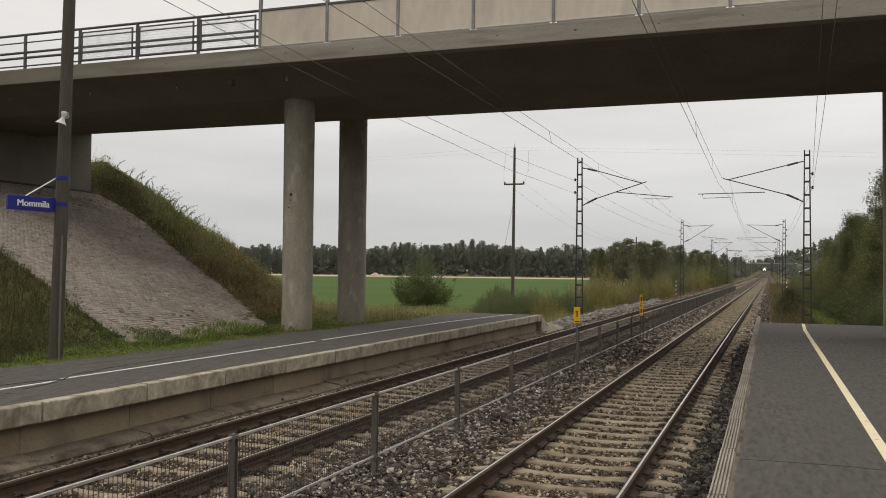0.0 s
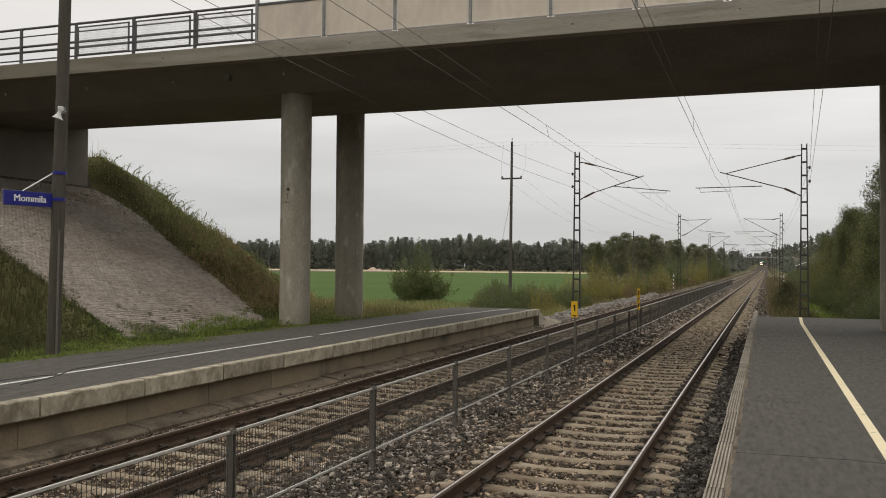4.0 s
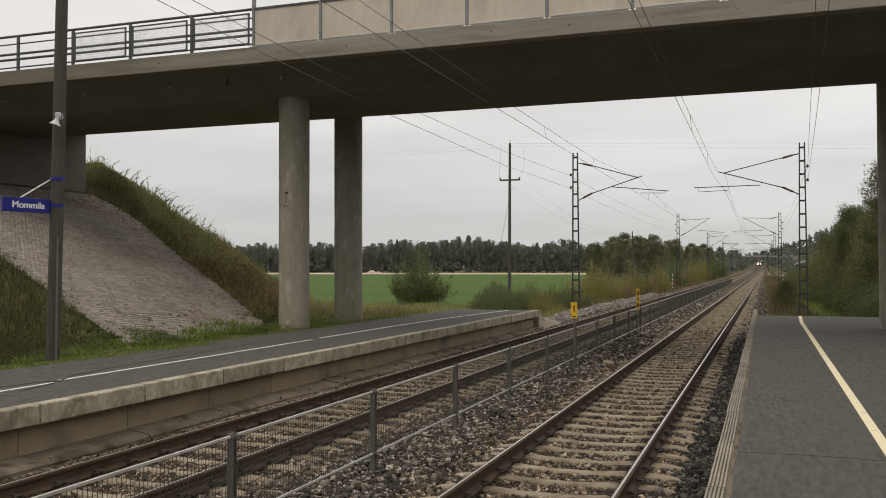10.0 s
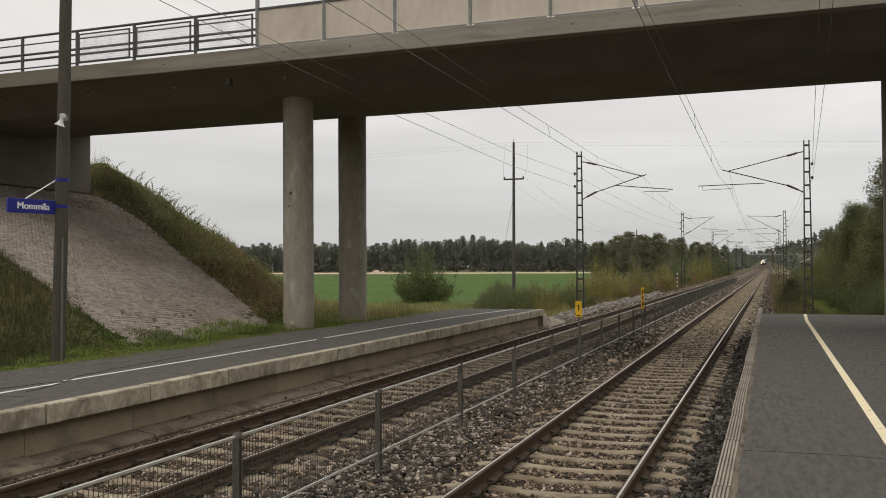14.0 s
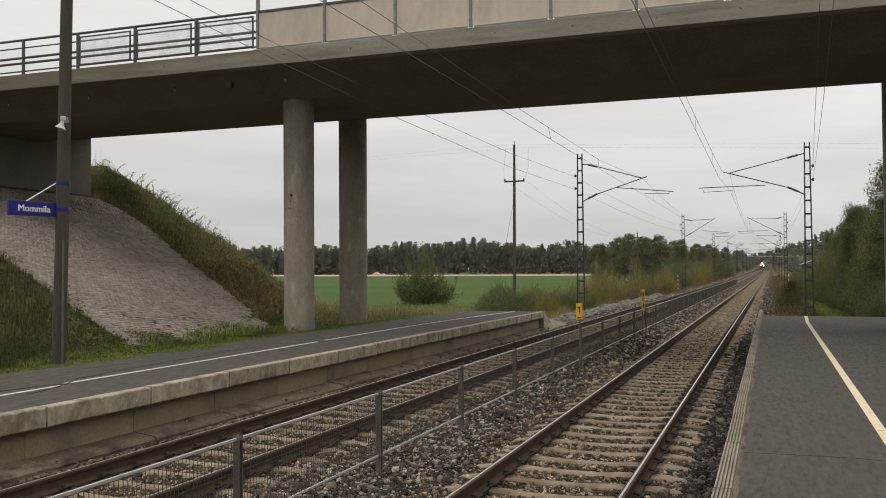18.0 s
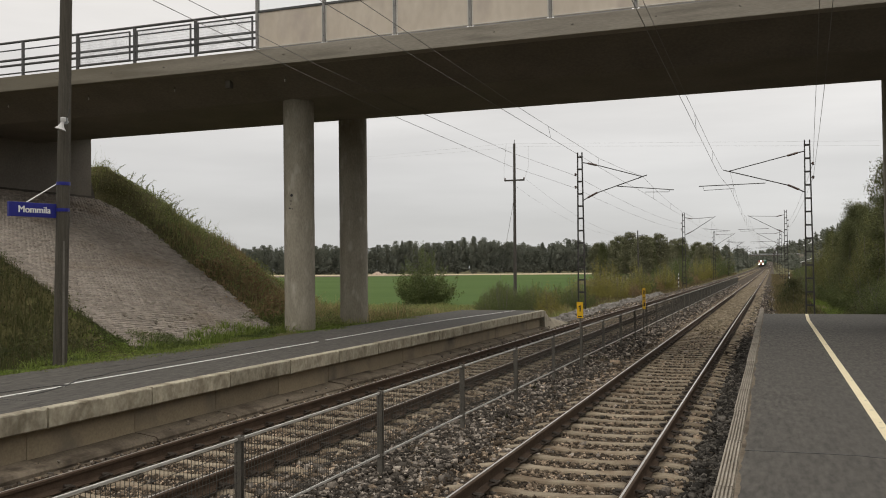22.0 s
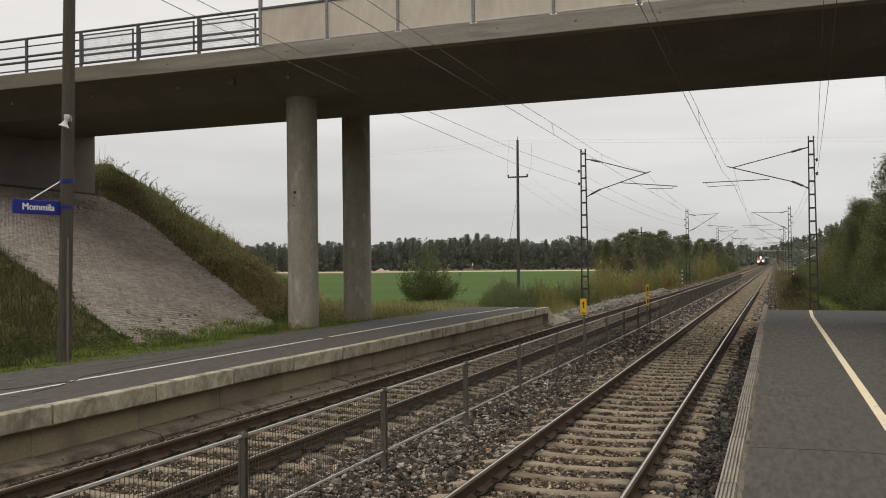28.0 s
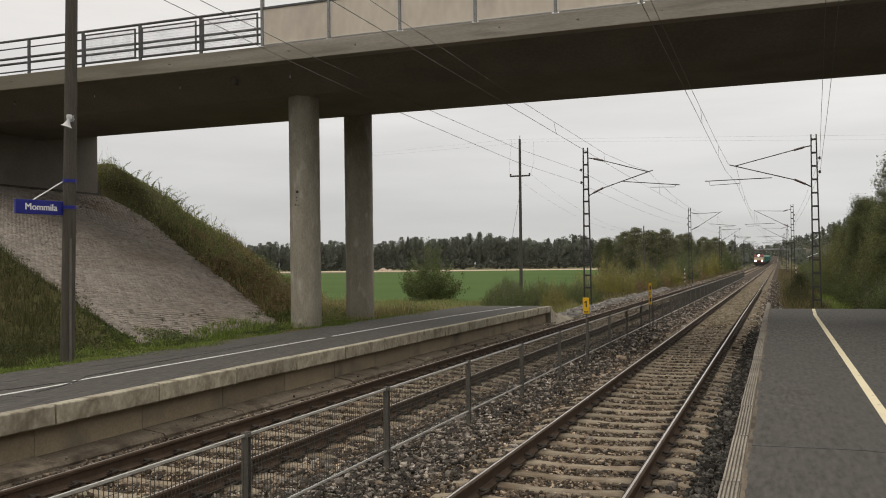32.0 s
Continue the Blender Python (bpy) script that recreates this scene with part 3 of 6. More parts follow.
# ---- platforms ----
def left_platform():
    body = Geo().box(-11.95, -8.615, -25.3, 34.85, 0.30, 0.55).box(-11.95, -8.71, -25.3, 34.85, -0.6, 0.299)
    pf = solid("platform_left", body, ASPHALT, "low station platform of patched grey asphalt with concrete edge", "platform", "structure")
    rngs = random.Random(14)

    def slab(chips):
        """Edge slab with a chipped, uneven upper and lower edge."""
        g, n = Geo(), 36
        for k in range(n + 1):
            y = 0.014 + 1.972 * k / n
            c = rngs.uniform(0, 0.002) + (rngs.uniform(0.004, 0.012) if rngs.random() < chips else 0)
            d = rngs.uniform(0, 0.002) + (rngs.uniform(0.003, 0.01) if rngs.random() < chips else 0)
            e = 0.012 if k in (0, n) else 0.0
            g.v += [(-8.475 - d, y, 0.298), (-8.450 - e, y, 0.318 + d), (-8.445 - e, y, 0.545 - c), (-8.455 - c - e, y, 0.560 - 0.3 * c), (-8.612, y, 0.560), (-8.612, y, 0.298)]
        for k in range(n):
            for i in range(6):
                j = (i + 1) % 6
                g.f.append((6 * k + i, 6 * k + j, 6 * k + 6 + j, 6 * k + 6 + i))
        g.f += [(5, 4, 3, 2, 1, 0), tuple(6 * n + i for i in range(6))]
        return g.mesh("edge_slab", EDGE_SLAB)

    slabs = [slab(c) for c in (0.06, 0.12, 0.2)]
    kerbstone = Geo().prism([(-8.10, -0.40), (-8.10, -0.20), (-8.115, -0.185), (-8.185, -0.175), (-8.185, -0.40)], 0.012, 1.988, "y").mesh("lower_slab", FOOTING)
    wall = Geo().prism([(-8.62, -0.35), (-8.62, 0.30), (-8.70, 0.30), (-8.70, -0.35)], 0.006, 1.994, "y").mesh("wall_panel", WALLING)
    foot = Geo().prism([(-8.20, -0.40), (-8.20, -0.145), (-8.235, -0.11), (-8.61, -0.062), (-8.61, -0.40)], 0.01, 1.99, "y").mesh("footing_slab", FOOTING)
    for k in range(-18, 12):
        y = 10.72 + 2.0 * k
        gap = 0.985 if k % 4 == 1 else 0.997
        part("edge_slab", slabs[k % 3], None, pf, "weathered concrete edge slab" if k == -18 else "", at=pose(0, y + 0.11, 0.004 * math.sin(k * 1.7)) @ Matrix.Diagonal((1, gap, 1, 1)))
        part("wall_panel", wall, None, pf, at=pose(0.006 * math.sin(k * 3.1), y - 0.08, 0))
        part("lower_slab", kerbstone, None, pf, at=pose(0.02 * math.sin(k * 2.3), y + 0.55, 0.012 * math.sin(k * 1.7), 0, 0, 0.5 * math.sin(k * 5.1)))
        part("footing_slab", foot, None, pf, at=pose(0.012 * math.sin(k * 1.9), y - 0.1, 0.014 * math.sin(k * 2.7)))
    # white safety line, in strips that don't meet exactly and waver a little
    for ways in ([(-20, -9.882), (10.60, -9.885)], [(10.82, -10.017), (14.5, -10.02), (18.9, -10.06)], [(19.4, -10.10), (24, -10.16), (28.5, -10.07), (33.0, -9.75), (34.6, -9.60)]):
        g = Geo()
        for (ya, xa), (yb, xb) in zip(ways, ways[1:]):
            g.hexa([(xa - 0.038, ya, 0.545), (xa + 0.038, ya, 0.545), (xb + 0.038, yb, 0.545), (xb - 0.038, yb, 0.545),
                    (xa - 0.038, ya, 0.554), (xa + 0.038, ya, 0.554), (xb + 0.038, yb, 0.554), (xb - 0.038, yb, 0.554)])
        part("white_line", g, WHITE_LINE, pf, "worn white safety line")
    rngc = random.Random(9)
    # long cracks that meet where the line is broken
    for way in ([(-9.62, 9.7), (-9.78, 10.3), (-9.86, 10.62), (-10.0, 10.85), (-10.25, 11.3), (-10.4, 12.2), (-10.45, 12.9), (-10.55, 13.6), (-10.6, 14.4), (-10.62, 15.6), (-10.75, 17.2)],
                [(-10.35, 8.7), (-10.28, 9.5), (-10.22, 10.1), (-10.1, 10.55), (-9.92, 10.75)]):
        g = Geo()
        for (xa, ya), (xb, yb) in zip(way, way[1:]):
            for q in range(6):
                t0, t1 = q / 6, (q + 1) / 6
                w = 0.014 + 0.012 * rngc.random()
                j0, j1 = 0.018 * math.sin(7 * (ya + (yb - ya) * t0)), 0.018 * math.sin(7 * (ya + (yb - ya) * t1))
                x0, y0, x1, y1 = xa + (xb - xa) * t0 + j0, ya + (yb - ya) * t0, xa + (xb - xa) * t1 + j1, ya + (yb - ya) * t1
                g.hexa([(x0 - w, y0, 0.546), (x0 + w, y0, 0.546), (x1 + w, y1, 0.546), (x1 - w, y1, 0.546),
                        (x0 - w, y0, 0.5555), (x0 + w, y0, 0.5555), (x1 + w, y1, 0.5555), (x1 - w, y1, 0.5555)])
        part("crack", g, BLACK, pf, "long dark crack in the asphalt")
    for cx0, cy0, dxs, dys, cnt in ((-11.6, 6.0, 0.05, 0.35, 14), (-9.3, 9.3, -0.16, 0.02, 14), (-11.2, 12.5, 0.03, 0.5, 16), (-10.9, 5.0, 0.12, 0.2, 9)):
        g, x, y = Geo(), cx0, cy0
        for k in range(cnt):
            nx, ny = x + dxs * rngc.uniform(0.4, 1.6) + rngc.uniform(-0.05, 0.05), y + dys * rngc.uniform(0.4, 1.6) + rngc.uniform(-0.06, 0.06)
            g.hexa([(x - 0.012, y - 0.012, 0.546), (nx - 0.012, ny - 0.012, 0.546), (nx + 0.012, ny + 0.012, 0.546), (x + 0.012, y + 0.012, 0.546),
                    (x - 0.012, y - 0.012, 0.5525), (nx - 0.012, ny - 0.012, 0.5525), (nx + 0.012, ny + 0.012, 0.5525), (x + 0.012, y + 0.012, 0.5525)])
            x, y = nx, ny
        part("crack", g, BLACK, pf, "dark crack in the asphalt")
    # concrete end wall of the platform and the sandy ramp behind it
    part("end_wall", Geo().box(-11.9, -8.46, 34.87, 35.05, -0.6, 0.535), COPING, pf, "pale concrete end wall", bevel=0.015)
    part("wing_wall", Geo().prism([(35.07, -0.6), (35.07, 0.47), (35.35, 0.46), (36.6, 0.0), (36.6, -0.6)], -8.75, -8.55, "x"), COPING, pf, "low sloping concrete wing wall", bevel=0.015)
    ramp = sheet(np.linspace(-11.8, -7.95, 22), np.linspace(35.06, 42.5, 34),
                 lambda x, y: np.maximum(0.40 - 0.125 * (y - 35.06) - 0.02 * np.minimum(0, x + 8.8) ** 2, -0.34) * (1 - smoothstep(-8.75, -8.2, x)) - 0.42 * smoothstep(-8.75, -8.2, x)
                 + 0.02 * np.sin(x * 5.1 + y * 3.3) * np.sin(y * 4.7), "ramp", [RAMP_SAND])
    part("ramp", ramp, None, pf, "sandy gravel ramp at the platform's end")
    return pf


def right_platform():
    body = Geo().box(-0.285, 11.5, -25, 33.4, -0.6, 0.55)
    pf = solid("platform_right", body, ASPHALT, "dark grey asphalt platform with a ribbed concrete edge", "platform", "structure")
    ribs = [(-0.43, 0.36), (-0.43, 0.545)]
    for k in range(5):
        x = -0.43 + 0.028 * k
        ribs += [(x + 0.002, 0.558), (x + 0.017, 0.558), (x + 0.019, 0.536), (x + 0.027, 0.536)]
    ribs += [(-0.285, 0.553), (-0.285, 0.36)]
    kerb = Geo().prism(ribs, 0.006, 1.994, "y").mesh("ribbed_edge_slab", KERB)
    wall = Geo().box(-0.38, -0.285, 0.005, 1.995, -0.4, 0.36).mesh("wall_panel", WALLING)
    for k in range(-12, 16):
        y = 7.15 + 1.9 * k
        part("ribbed_edge_slab", kerb, None, pf, "pale ribbed concrete edge slab" if k == -12 else "", at=pose(0.004 * math.sin(k * 2.1), y, 0.003 * math.sin(k * 1.3)) @ Matrix.Diagonal((1, 0.95, 1, 1)))
        part("wall_panel", wall, None, pf, at=pose(0, y, 0) @ Matrix.Diagonal((1, 0.95, 1, 1)))
    part("cream_line", Geo().box(0.99, 1.09, -20, 29.6, 0.545, 0.554), YELLOW_LINE, pf, "cream-yellow painted safety line")
    part("cream_line", Geo().hexa([(0.99, 29.6, 0.545), (1.09, 29.6, 0.545), (1.17, 33.3, 0.545), (1.07, 33.3, 0.545),
                                   (0.99, 29.6, 0.554), (1.09, 29.6, 0.554), (1.17, 33.3, 0.554), (1.07, 33.3, 0.554)]), YELLOW_LINE, pf)
    # sand gathered along the edge slabs
    dirt, rngd = Geo(), random.Random(12)
    y, w = 3.0, 0.03
    while y < 33:
        ny, nw = y + rngd.uniform(0.06, 0.16), max(0.006, min(0.04, w + rngd.uniform(-0.02, 0.02)))
        dirt.hexa([(-0.285, y, 0.545), (-0.285 + w, y, 0.545), (-0.285 + nw, ny, 0.545), (-0.285, ny, 0.545),
                   (-0.285, y, 0.5545), (-0.285 + w, y, 0.5515), (-0.285 + nw, ny, 0.5515), (-0.285, ny, 0.5545)])
        y, w = ny, nw
    part("sand_strip", dirt, FOOTING, pf, "brown sand along the edge slabs")
    # open joint across the asphalt
    g = Geo()
    rng = random.Random(5)
    x, y = -0.28, 8.62
    while x < 8:
        nx, ny = x + rng.uniform(0.15, 0.4), 8.62 + rng.uniform(-0.05, 0.05)
        g.hexa([(x, y - 0.012, 0.548), (nx, ny - 0.012, 0.548), (nx, ny + 0.012, 0.548), (x, y + 0.012, 0.548),
                (x, y - 0.012, 0.5525), (nx, ny - 0.012, 0.5525), (nx, ny + 0.012, 0.5525), (x, y + 0.012, 0.5525)])
        x, y = nx, ny
    part("crack", g, BLACK, pf, "dark open crack across the asphalt")
    return pf


left_platform()
right_platform()

# ---- road bridge ----
YN, YF, YC = 20.7, 29.3, 25.0
Z_EDGE, Z_MID, Z_TOP = 7.69, 7.13, 8.13
XL, XR = -26.0, 16.4


def road_bridge():
    br = thing("road_bridge", "concrete road bridge over the railway on round pillars", "bridge", pose(-4.8, YC, 0))
    inv = Matrix.Translation((4.8, -YC, 0))

    def add(name, g, mat, label="", smooth=False, bevel=0.0, parent=None):
        return part(name, g, mat, parent or br, label, smooth, bevel, at=inv if parent is None else None)

    half = 1.4
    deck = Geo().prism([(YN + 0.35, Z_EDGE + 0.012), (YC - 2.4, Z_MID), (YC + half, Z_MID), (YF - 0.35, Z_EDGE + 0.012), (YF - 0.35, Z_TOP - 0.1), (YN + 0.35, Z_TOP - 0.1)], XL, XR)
    add("deck", deck, SOFFIT, "deep grey concrete deck slab, underside shade in its colour")
    for name, y0, y1 in (("edge_beam", YN, YN + 0.36), ("edge_beam", YF - 0.36, YF)):
        add(name, Geo().box(XL, XR, y0, y1, Z_EDGE, Z_TOP), CONCRETE, "board-marked weathered concrete edge beam", bevel=0.02)
    for px, py, r in ((-12.81, 23.0, 0.44), (-13.03, 27.05, 0.465), (3.36, 23.0, 0.44), (3.36, 27.05, 0.44)):
        levels = [0.2, 1.07, 1.085, 3.55, 3.565, 5.29, 5.305, 7.5]
        g = Geo().lathe([(r - 0.006 if i in (2, 4) else r, z) for i, z in enumerate(levels)], 40, (px, py, 0))
        add("pillar", g, PILLAR, "round grey concrete pillar with streaks", smooth=True)
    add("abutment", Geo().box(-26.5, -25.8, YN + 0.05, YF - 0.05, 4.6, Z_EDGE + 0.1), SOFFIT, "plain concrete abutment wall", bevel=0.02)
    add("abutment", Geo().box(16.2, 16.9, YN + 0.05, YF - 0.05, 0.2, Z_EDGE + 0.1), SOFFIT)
    # chipped spot on the front pillar
    add("chipped_spot", Geo().rod((-12.81, 22.556, 4.38), (-12.81, 22.60, 4.38), 0.045, 0.04, n=7), BLACK, "dark chipped hole")
    for x, z, r in ((-12.83, 4.22, 0.022), (-12.84, 4.13, 0.016), (-12.87, 4.01, 0.026), (-12.79, 3.99, 0.018)):
        add("chipped_spot", Geo().rod((x, 22.556, z), (x, 22.60, z), r, r * 0.8, n=6), BLACK)
    # old tie holes in the edge beam
    rngt = random.Random(3)
    for k in range(22):
        add("tie_hole", Geo().rod((-25.2 + 1.9 * k + rngt.uniform(-0.1, 0.1), YN - 0.004, 7.93 + rngt.uniform(-0.03, 0.03)), (-25.2 + 1.9 * k, YN + 0.02, 7.92), rngt.uniform(0.013, 0.024), n=8), SOFFIT)
    # drain spouts and a small box under the deck edge
    for x in (-22.16, -19.06, -15.99, -12.39):
        pipe = add("drain_pipe", Geo().rod((x, YN + 0.8, 7.47), (x, YN + 0.8, 7.56), 0.02, n=8), SOFFIT)
        add("spout", Geo().rod((x, YN + 0.8, 7.40), (x, YN + 0.8, 7.475), 0.016, n=8), FENCE_BAR, "pale spout end", parent=pipe)
    add("junction_box", Geo().box(-14.24, -14.08, YN + 0.72, YN + 0.88, 7.35, 7.58), FENCE_STEEL, "small grey junction box", bevel=0.015)
    add("carriageway", Geo().box(XL, XR, YN + 0.4, YF - 0.4, Z_TOP - 0.1, Z_TOP - 0.02), ASPHALT, "asphalt carriageway")

    # railing on both sides: open rails at the end, mesh frames next to the screens
    for yr in (YN + 0.16, YF - 0.16):
        posts = [-24.98, -22.96, -20.93, -18.89, -16.86, -14.81]
        for x in posts:
            add("railing_post", Geo().box(x - 0.04, x + 0.04, yr - 0.03, yr + 0.03, Z_TOP - 0.02, Z_TOP + 1.05), RAILING, bevel=0.006)
            add("base_plate", Geo().box(x - 0.09, x + 0.09, yr - 0.07, yr + 0.07, Z_TOP - 0.005, Z_TOP + 0.018), RAILING)
        for z, r in ((1.065, 0.036), (0.83, 0.020), (0.53, 0.036), (0.37, 0.036), (0.125, 0.022)):
            add("railing_rail", Geo().rod((-26, yr + 0.01, Z_TOP + z), (-12.86, yr + 0.01, Z_TOP + z), r, n=10), RAILING)
        for x0, x1 in ((-18.89, -16.86), (-16.86, -14.81), (-14.81, -12.84)):
            a, b = x0 + 0.12, x1 - 0.13
            fr = Geo()
            y = yr - 0.055
            for z in (0.13, 0.93):
                fr.box(a, b, y - 0.015, y + 0.015, Z_TOP + z - 0.018, Z_TOP + z + 0.018)
            for x in (a, b):
                fr.box(x - 0.022, x + 0.022, y - 0.016, y + 0.016, Z_TOP + 0.11, Z_TOP + 0.95)
            panel = add("mesh_frame", fr, RAILING)
            wires = Geo()
            for k in range(int((b - a - 0.03) / 0.033)):
                x = a + 0.03 + 0.033 * k
                wires.box(x - 0.0026, x + 0.0026, y - 0.0015, y + 0.0015, Z_TOP + 0.14, Z_TOP + 0.92)
            for k in range(9):
                z = 0.20 + 0.08 * k
                wires.box(a, b, y - 0.0015, y + 0.0015, Z_TOP + z - 0.0015, Z_TOP + z + 0.0015)
            add("wire_infill", wires, GALV, parent=panel)
        # screens over the tracks: beige panel below, clear panel above
        xs = [-12.84 + 2.005 * k for k in range(9)]
        for x in xs:
            add("screen_post", Geo().box(x - 0.035, x + 0.035, yr - 0.06, yr + 0.05, Z_TOP - 0.02, Z_TOP + 2.0), SCREEN_STEEL, "dull grey screen post", bevel=0.006)
            add("post_foot", Geo().box(x - 0.085, x + 0.085, yr - 0.075, yr + 0.075, Z_TOP - 0.004, Z_TOP + 0.03), FENCE_BAR, "pale mortar foot of the post", bevel=0.008)
            for z in (0.22, 0.78):
                add("bolt", Geo().rod((x, yr - 0.075, Z_TOP + z), (x, yr - 0.055, Z_TOP + z), 0.014, n=6), RAILING)
        for x0, x1 in zip(xs, xs[1:]):
            sheet_panel = add("screen_panel", Geo().box(x0 + 0.04, x1 - 0.04, yr - 0.012, yr + 0.012, Z_TOP + 0.07, Z_TOP + 1.03), PANEL, "dirty beige screen panel", bevel=0.004)
            seal = Geo().box(x0 + 0.038, x0 + 0.075, yr - 0.02, yr - 0.01, Z_TOP + 0.075, Z_TOP + 1.02).box(x1 - 0.075, x1 - 0.038, yr - 0.02, yr - 0.01, Z_TOP + 0.075, Z_TOP + 1.02)
            add("edge_seal", seal.box(x0 + 0.077, x1 - 0.077, yr - 0.02, yr - 0.01, Z_TOP + 0.08, Z_TOP + 0.105), PALE_SEAL, "pale weathered edge strip", parent=sheet_panel)
            add("bottom_rail", Geo().box(x0 + 0.086, x1 - 0.086, yr - 0.035, yr + 0.03, Z_TOP + 0.015, Z_TOP + 0.06), SCREEN_STEEL, bevel=0.004)
            add("screen_rail", Geo().box(x0 + 0.035, x1 - 0.035, yr - 0.035, yr + 0.03, Z_TOP + 1.03, Z_TOP + 1.09), RAILING, bevel=0.004)
            add("clear_panel", Geo().box(x0 + 0.04, x1 - 0.04, yr - 0.006, yr + 0.006, Z_TOP + 1.09, Z_TOP + 1.95), FROST, "clear upper screen panel")
    return br


road_bridge()


# ---- embankment under and behind the bridge ----
def slope_plane(x):
    return 5.3 - 0.385 * (x + 25.8)


def far_edge(x):
    return np.interp(x, [-25.8, -24.6, -22.2, -19.6, -17.3, -15.3, -13.7, -11.0], [29.55, 29.4, 28.3, 26.5, 25.2, 23.95, 22.92, 21.1])


def near_edge(x):
    return 20.3 - 0.31 * (x + 25.8)


def embankment_height(x, y):
    x, y = np.asarray(x, float), np.asarray(y, float)
    g = np.where(x > -16, ground_height(x, y), ground_height(-16 + 0 * x, y)) - 0.06
    dx = np.maximum(0, x + 25.8)
    plane = slope_plane(x)
    cone_far = 6.85 - 0.71 * np.hypot(dx, np.maximum(0, y - 29.9))
    cone_near = 6.3 - 0.50 * np.hypot(dx, y - 20.7)
    bump = 0.10 * np.sin(x * 1.1 + 0.7 * np.sin(y)) * np.sin(y * 1.4 + x * 0.3)
    e_far, e_near = y - far_edge(x), near_edge(x) - y
    front = plane - 0.10 + smoothstep(0.0, 0.7, e_far) * np.maximum(cone_far - plane, 0.55 * (1 - dx / 18) - np.maximum(0, e_far - 1.3) * 0.7)
    front = np.where(e_near > 0, np.minimum(plane + 0.12 * smoothstep(0, 0.5, e_near), np.maximum(cone_near, plane + 0.25 - 0.55 * e_near)), front)
    back = np.where(y > 29.2, np.minimum(6.9 - 0.72 * np.maximum(0, y - 30.4), 5.25 + 1.7 * np.maximum(0, y - 29.6)), 7.2 - 0.78 * np.maximum(0, 20.7 - y))
    z = np.where(x > -26.0, front, back) + np.where((e_far > 0.3) | (e_near > 0.3), bump, 0)
    return np.maximum(z, g)


emb = sheet(np.unique(np.concatenate([np.linspace(-90, -30, 41), np.linspace(-30, -11.6, 62)])), np.linspace(2, 48, 140), embankment_height, "embankment", [JOINT, GROUND])
ce = np.zeros(len(emb.polygons) * 3, dtype=np.float32)
emb.polygons.foreach_get("center", ce)
ce = ce.reshape(-1, 3)
paved = (ce[:, 0] > -26) & (ce[:, 1] < far_edge(ce[:, 0]) - 0.1) & (ce[:, 1] > near_edge(ce[:, 0]) - 0.1) & (ce[:, 2] > 0.5)
emb.polygons.foreach_set("material_index", np.where(paved, 0, 1).astype(np.int32))
emb.shade_smooth()
solid("embankment", emb, GROUND, "grassy road embankment sloping down beside the bridge", "embankment", "structure")


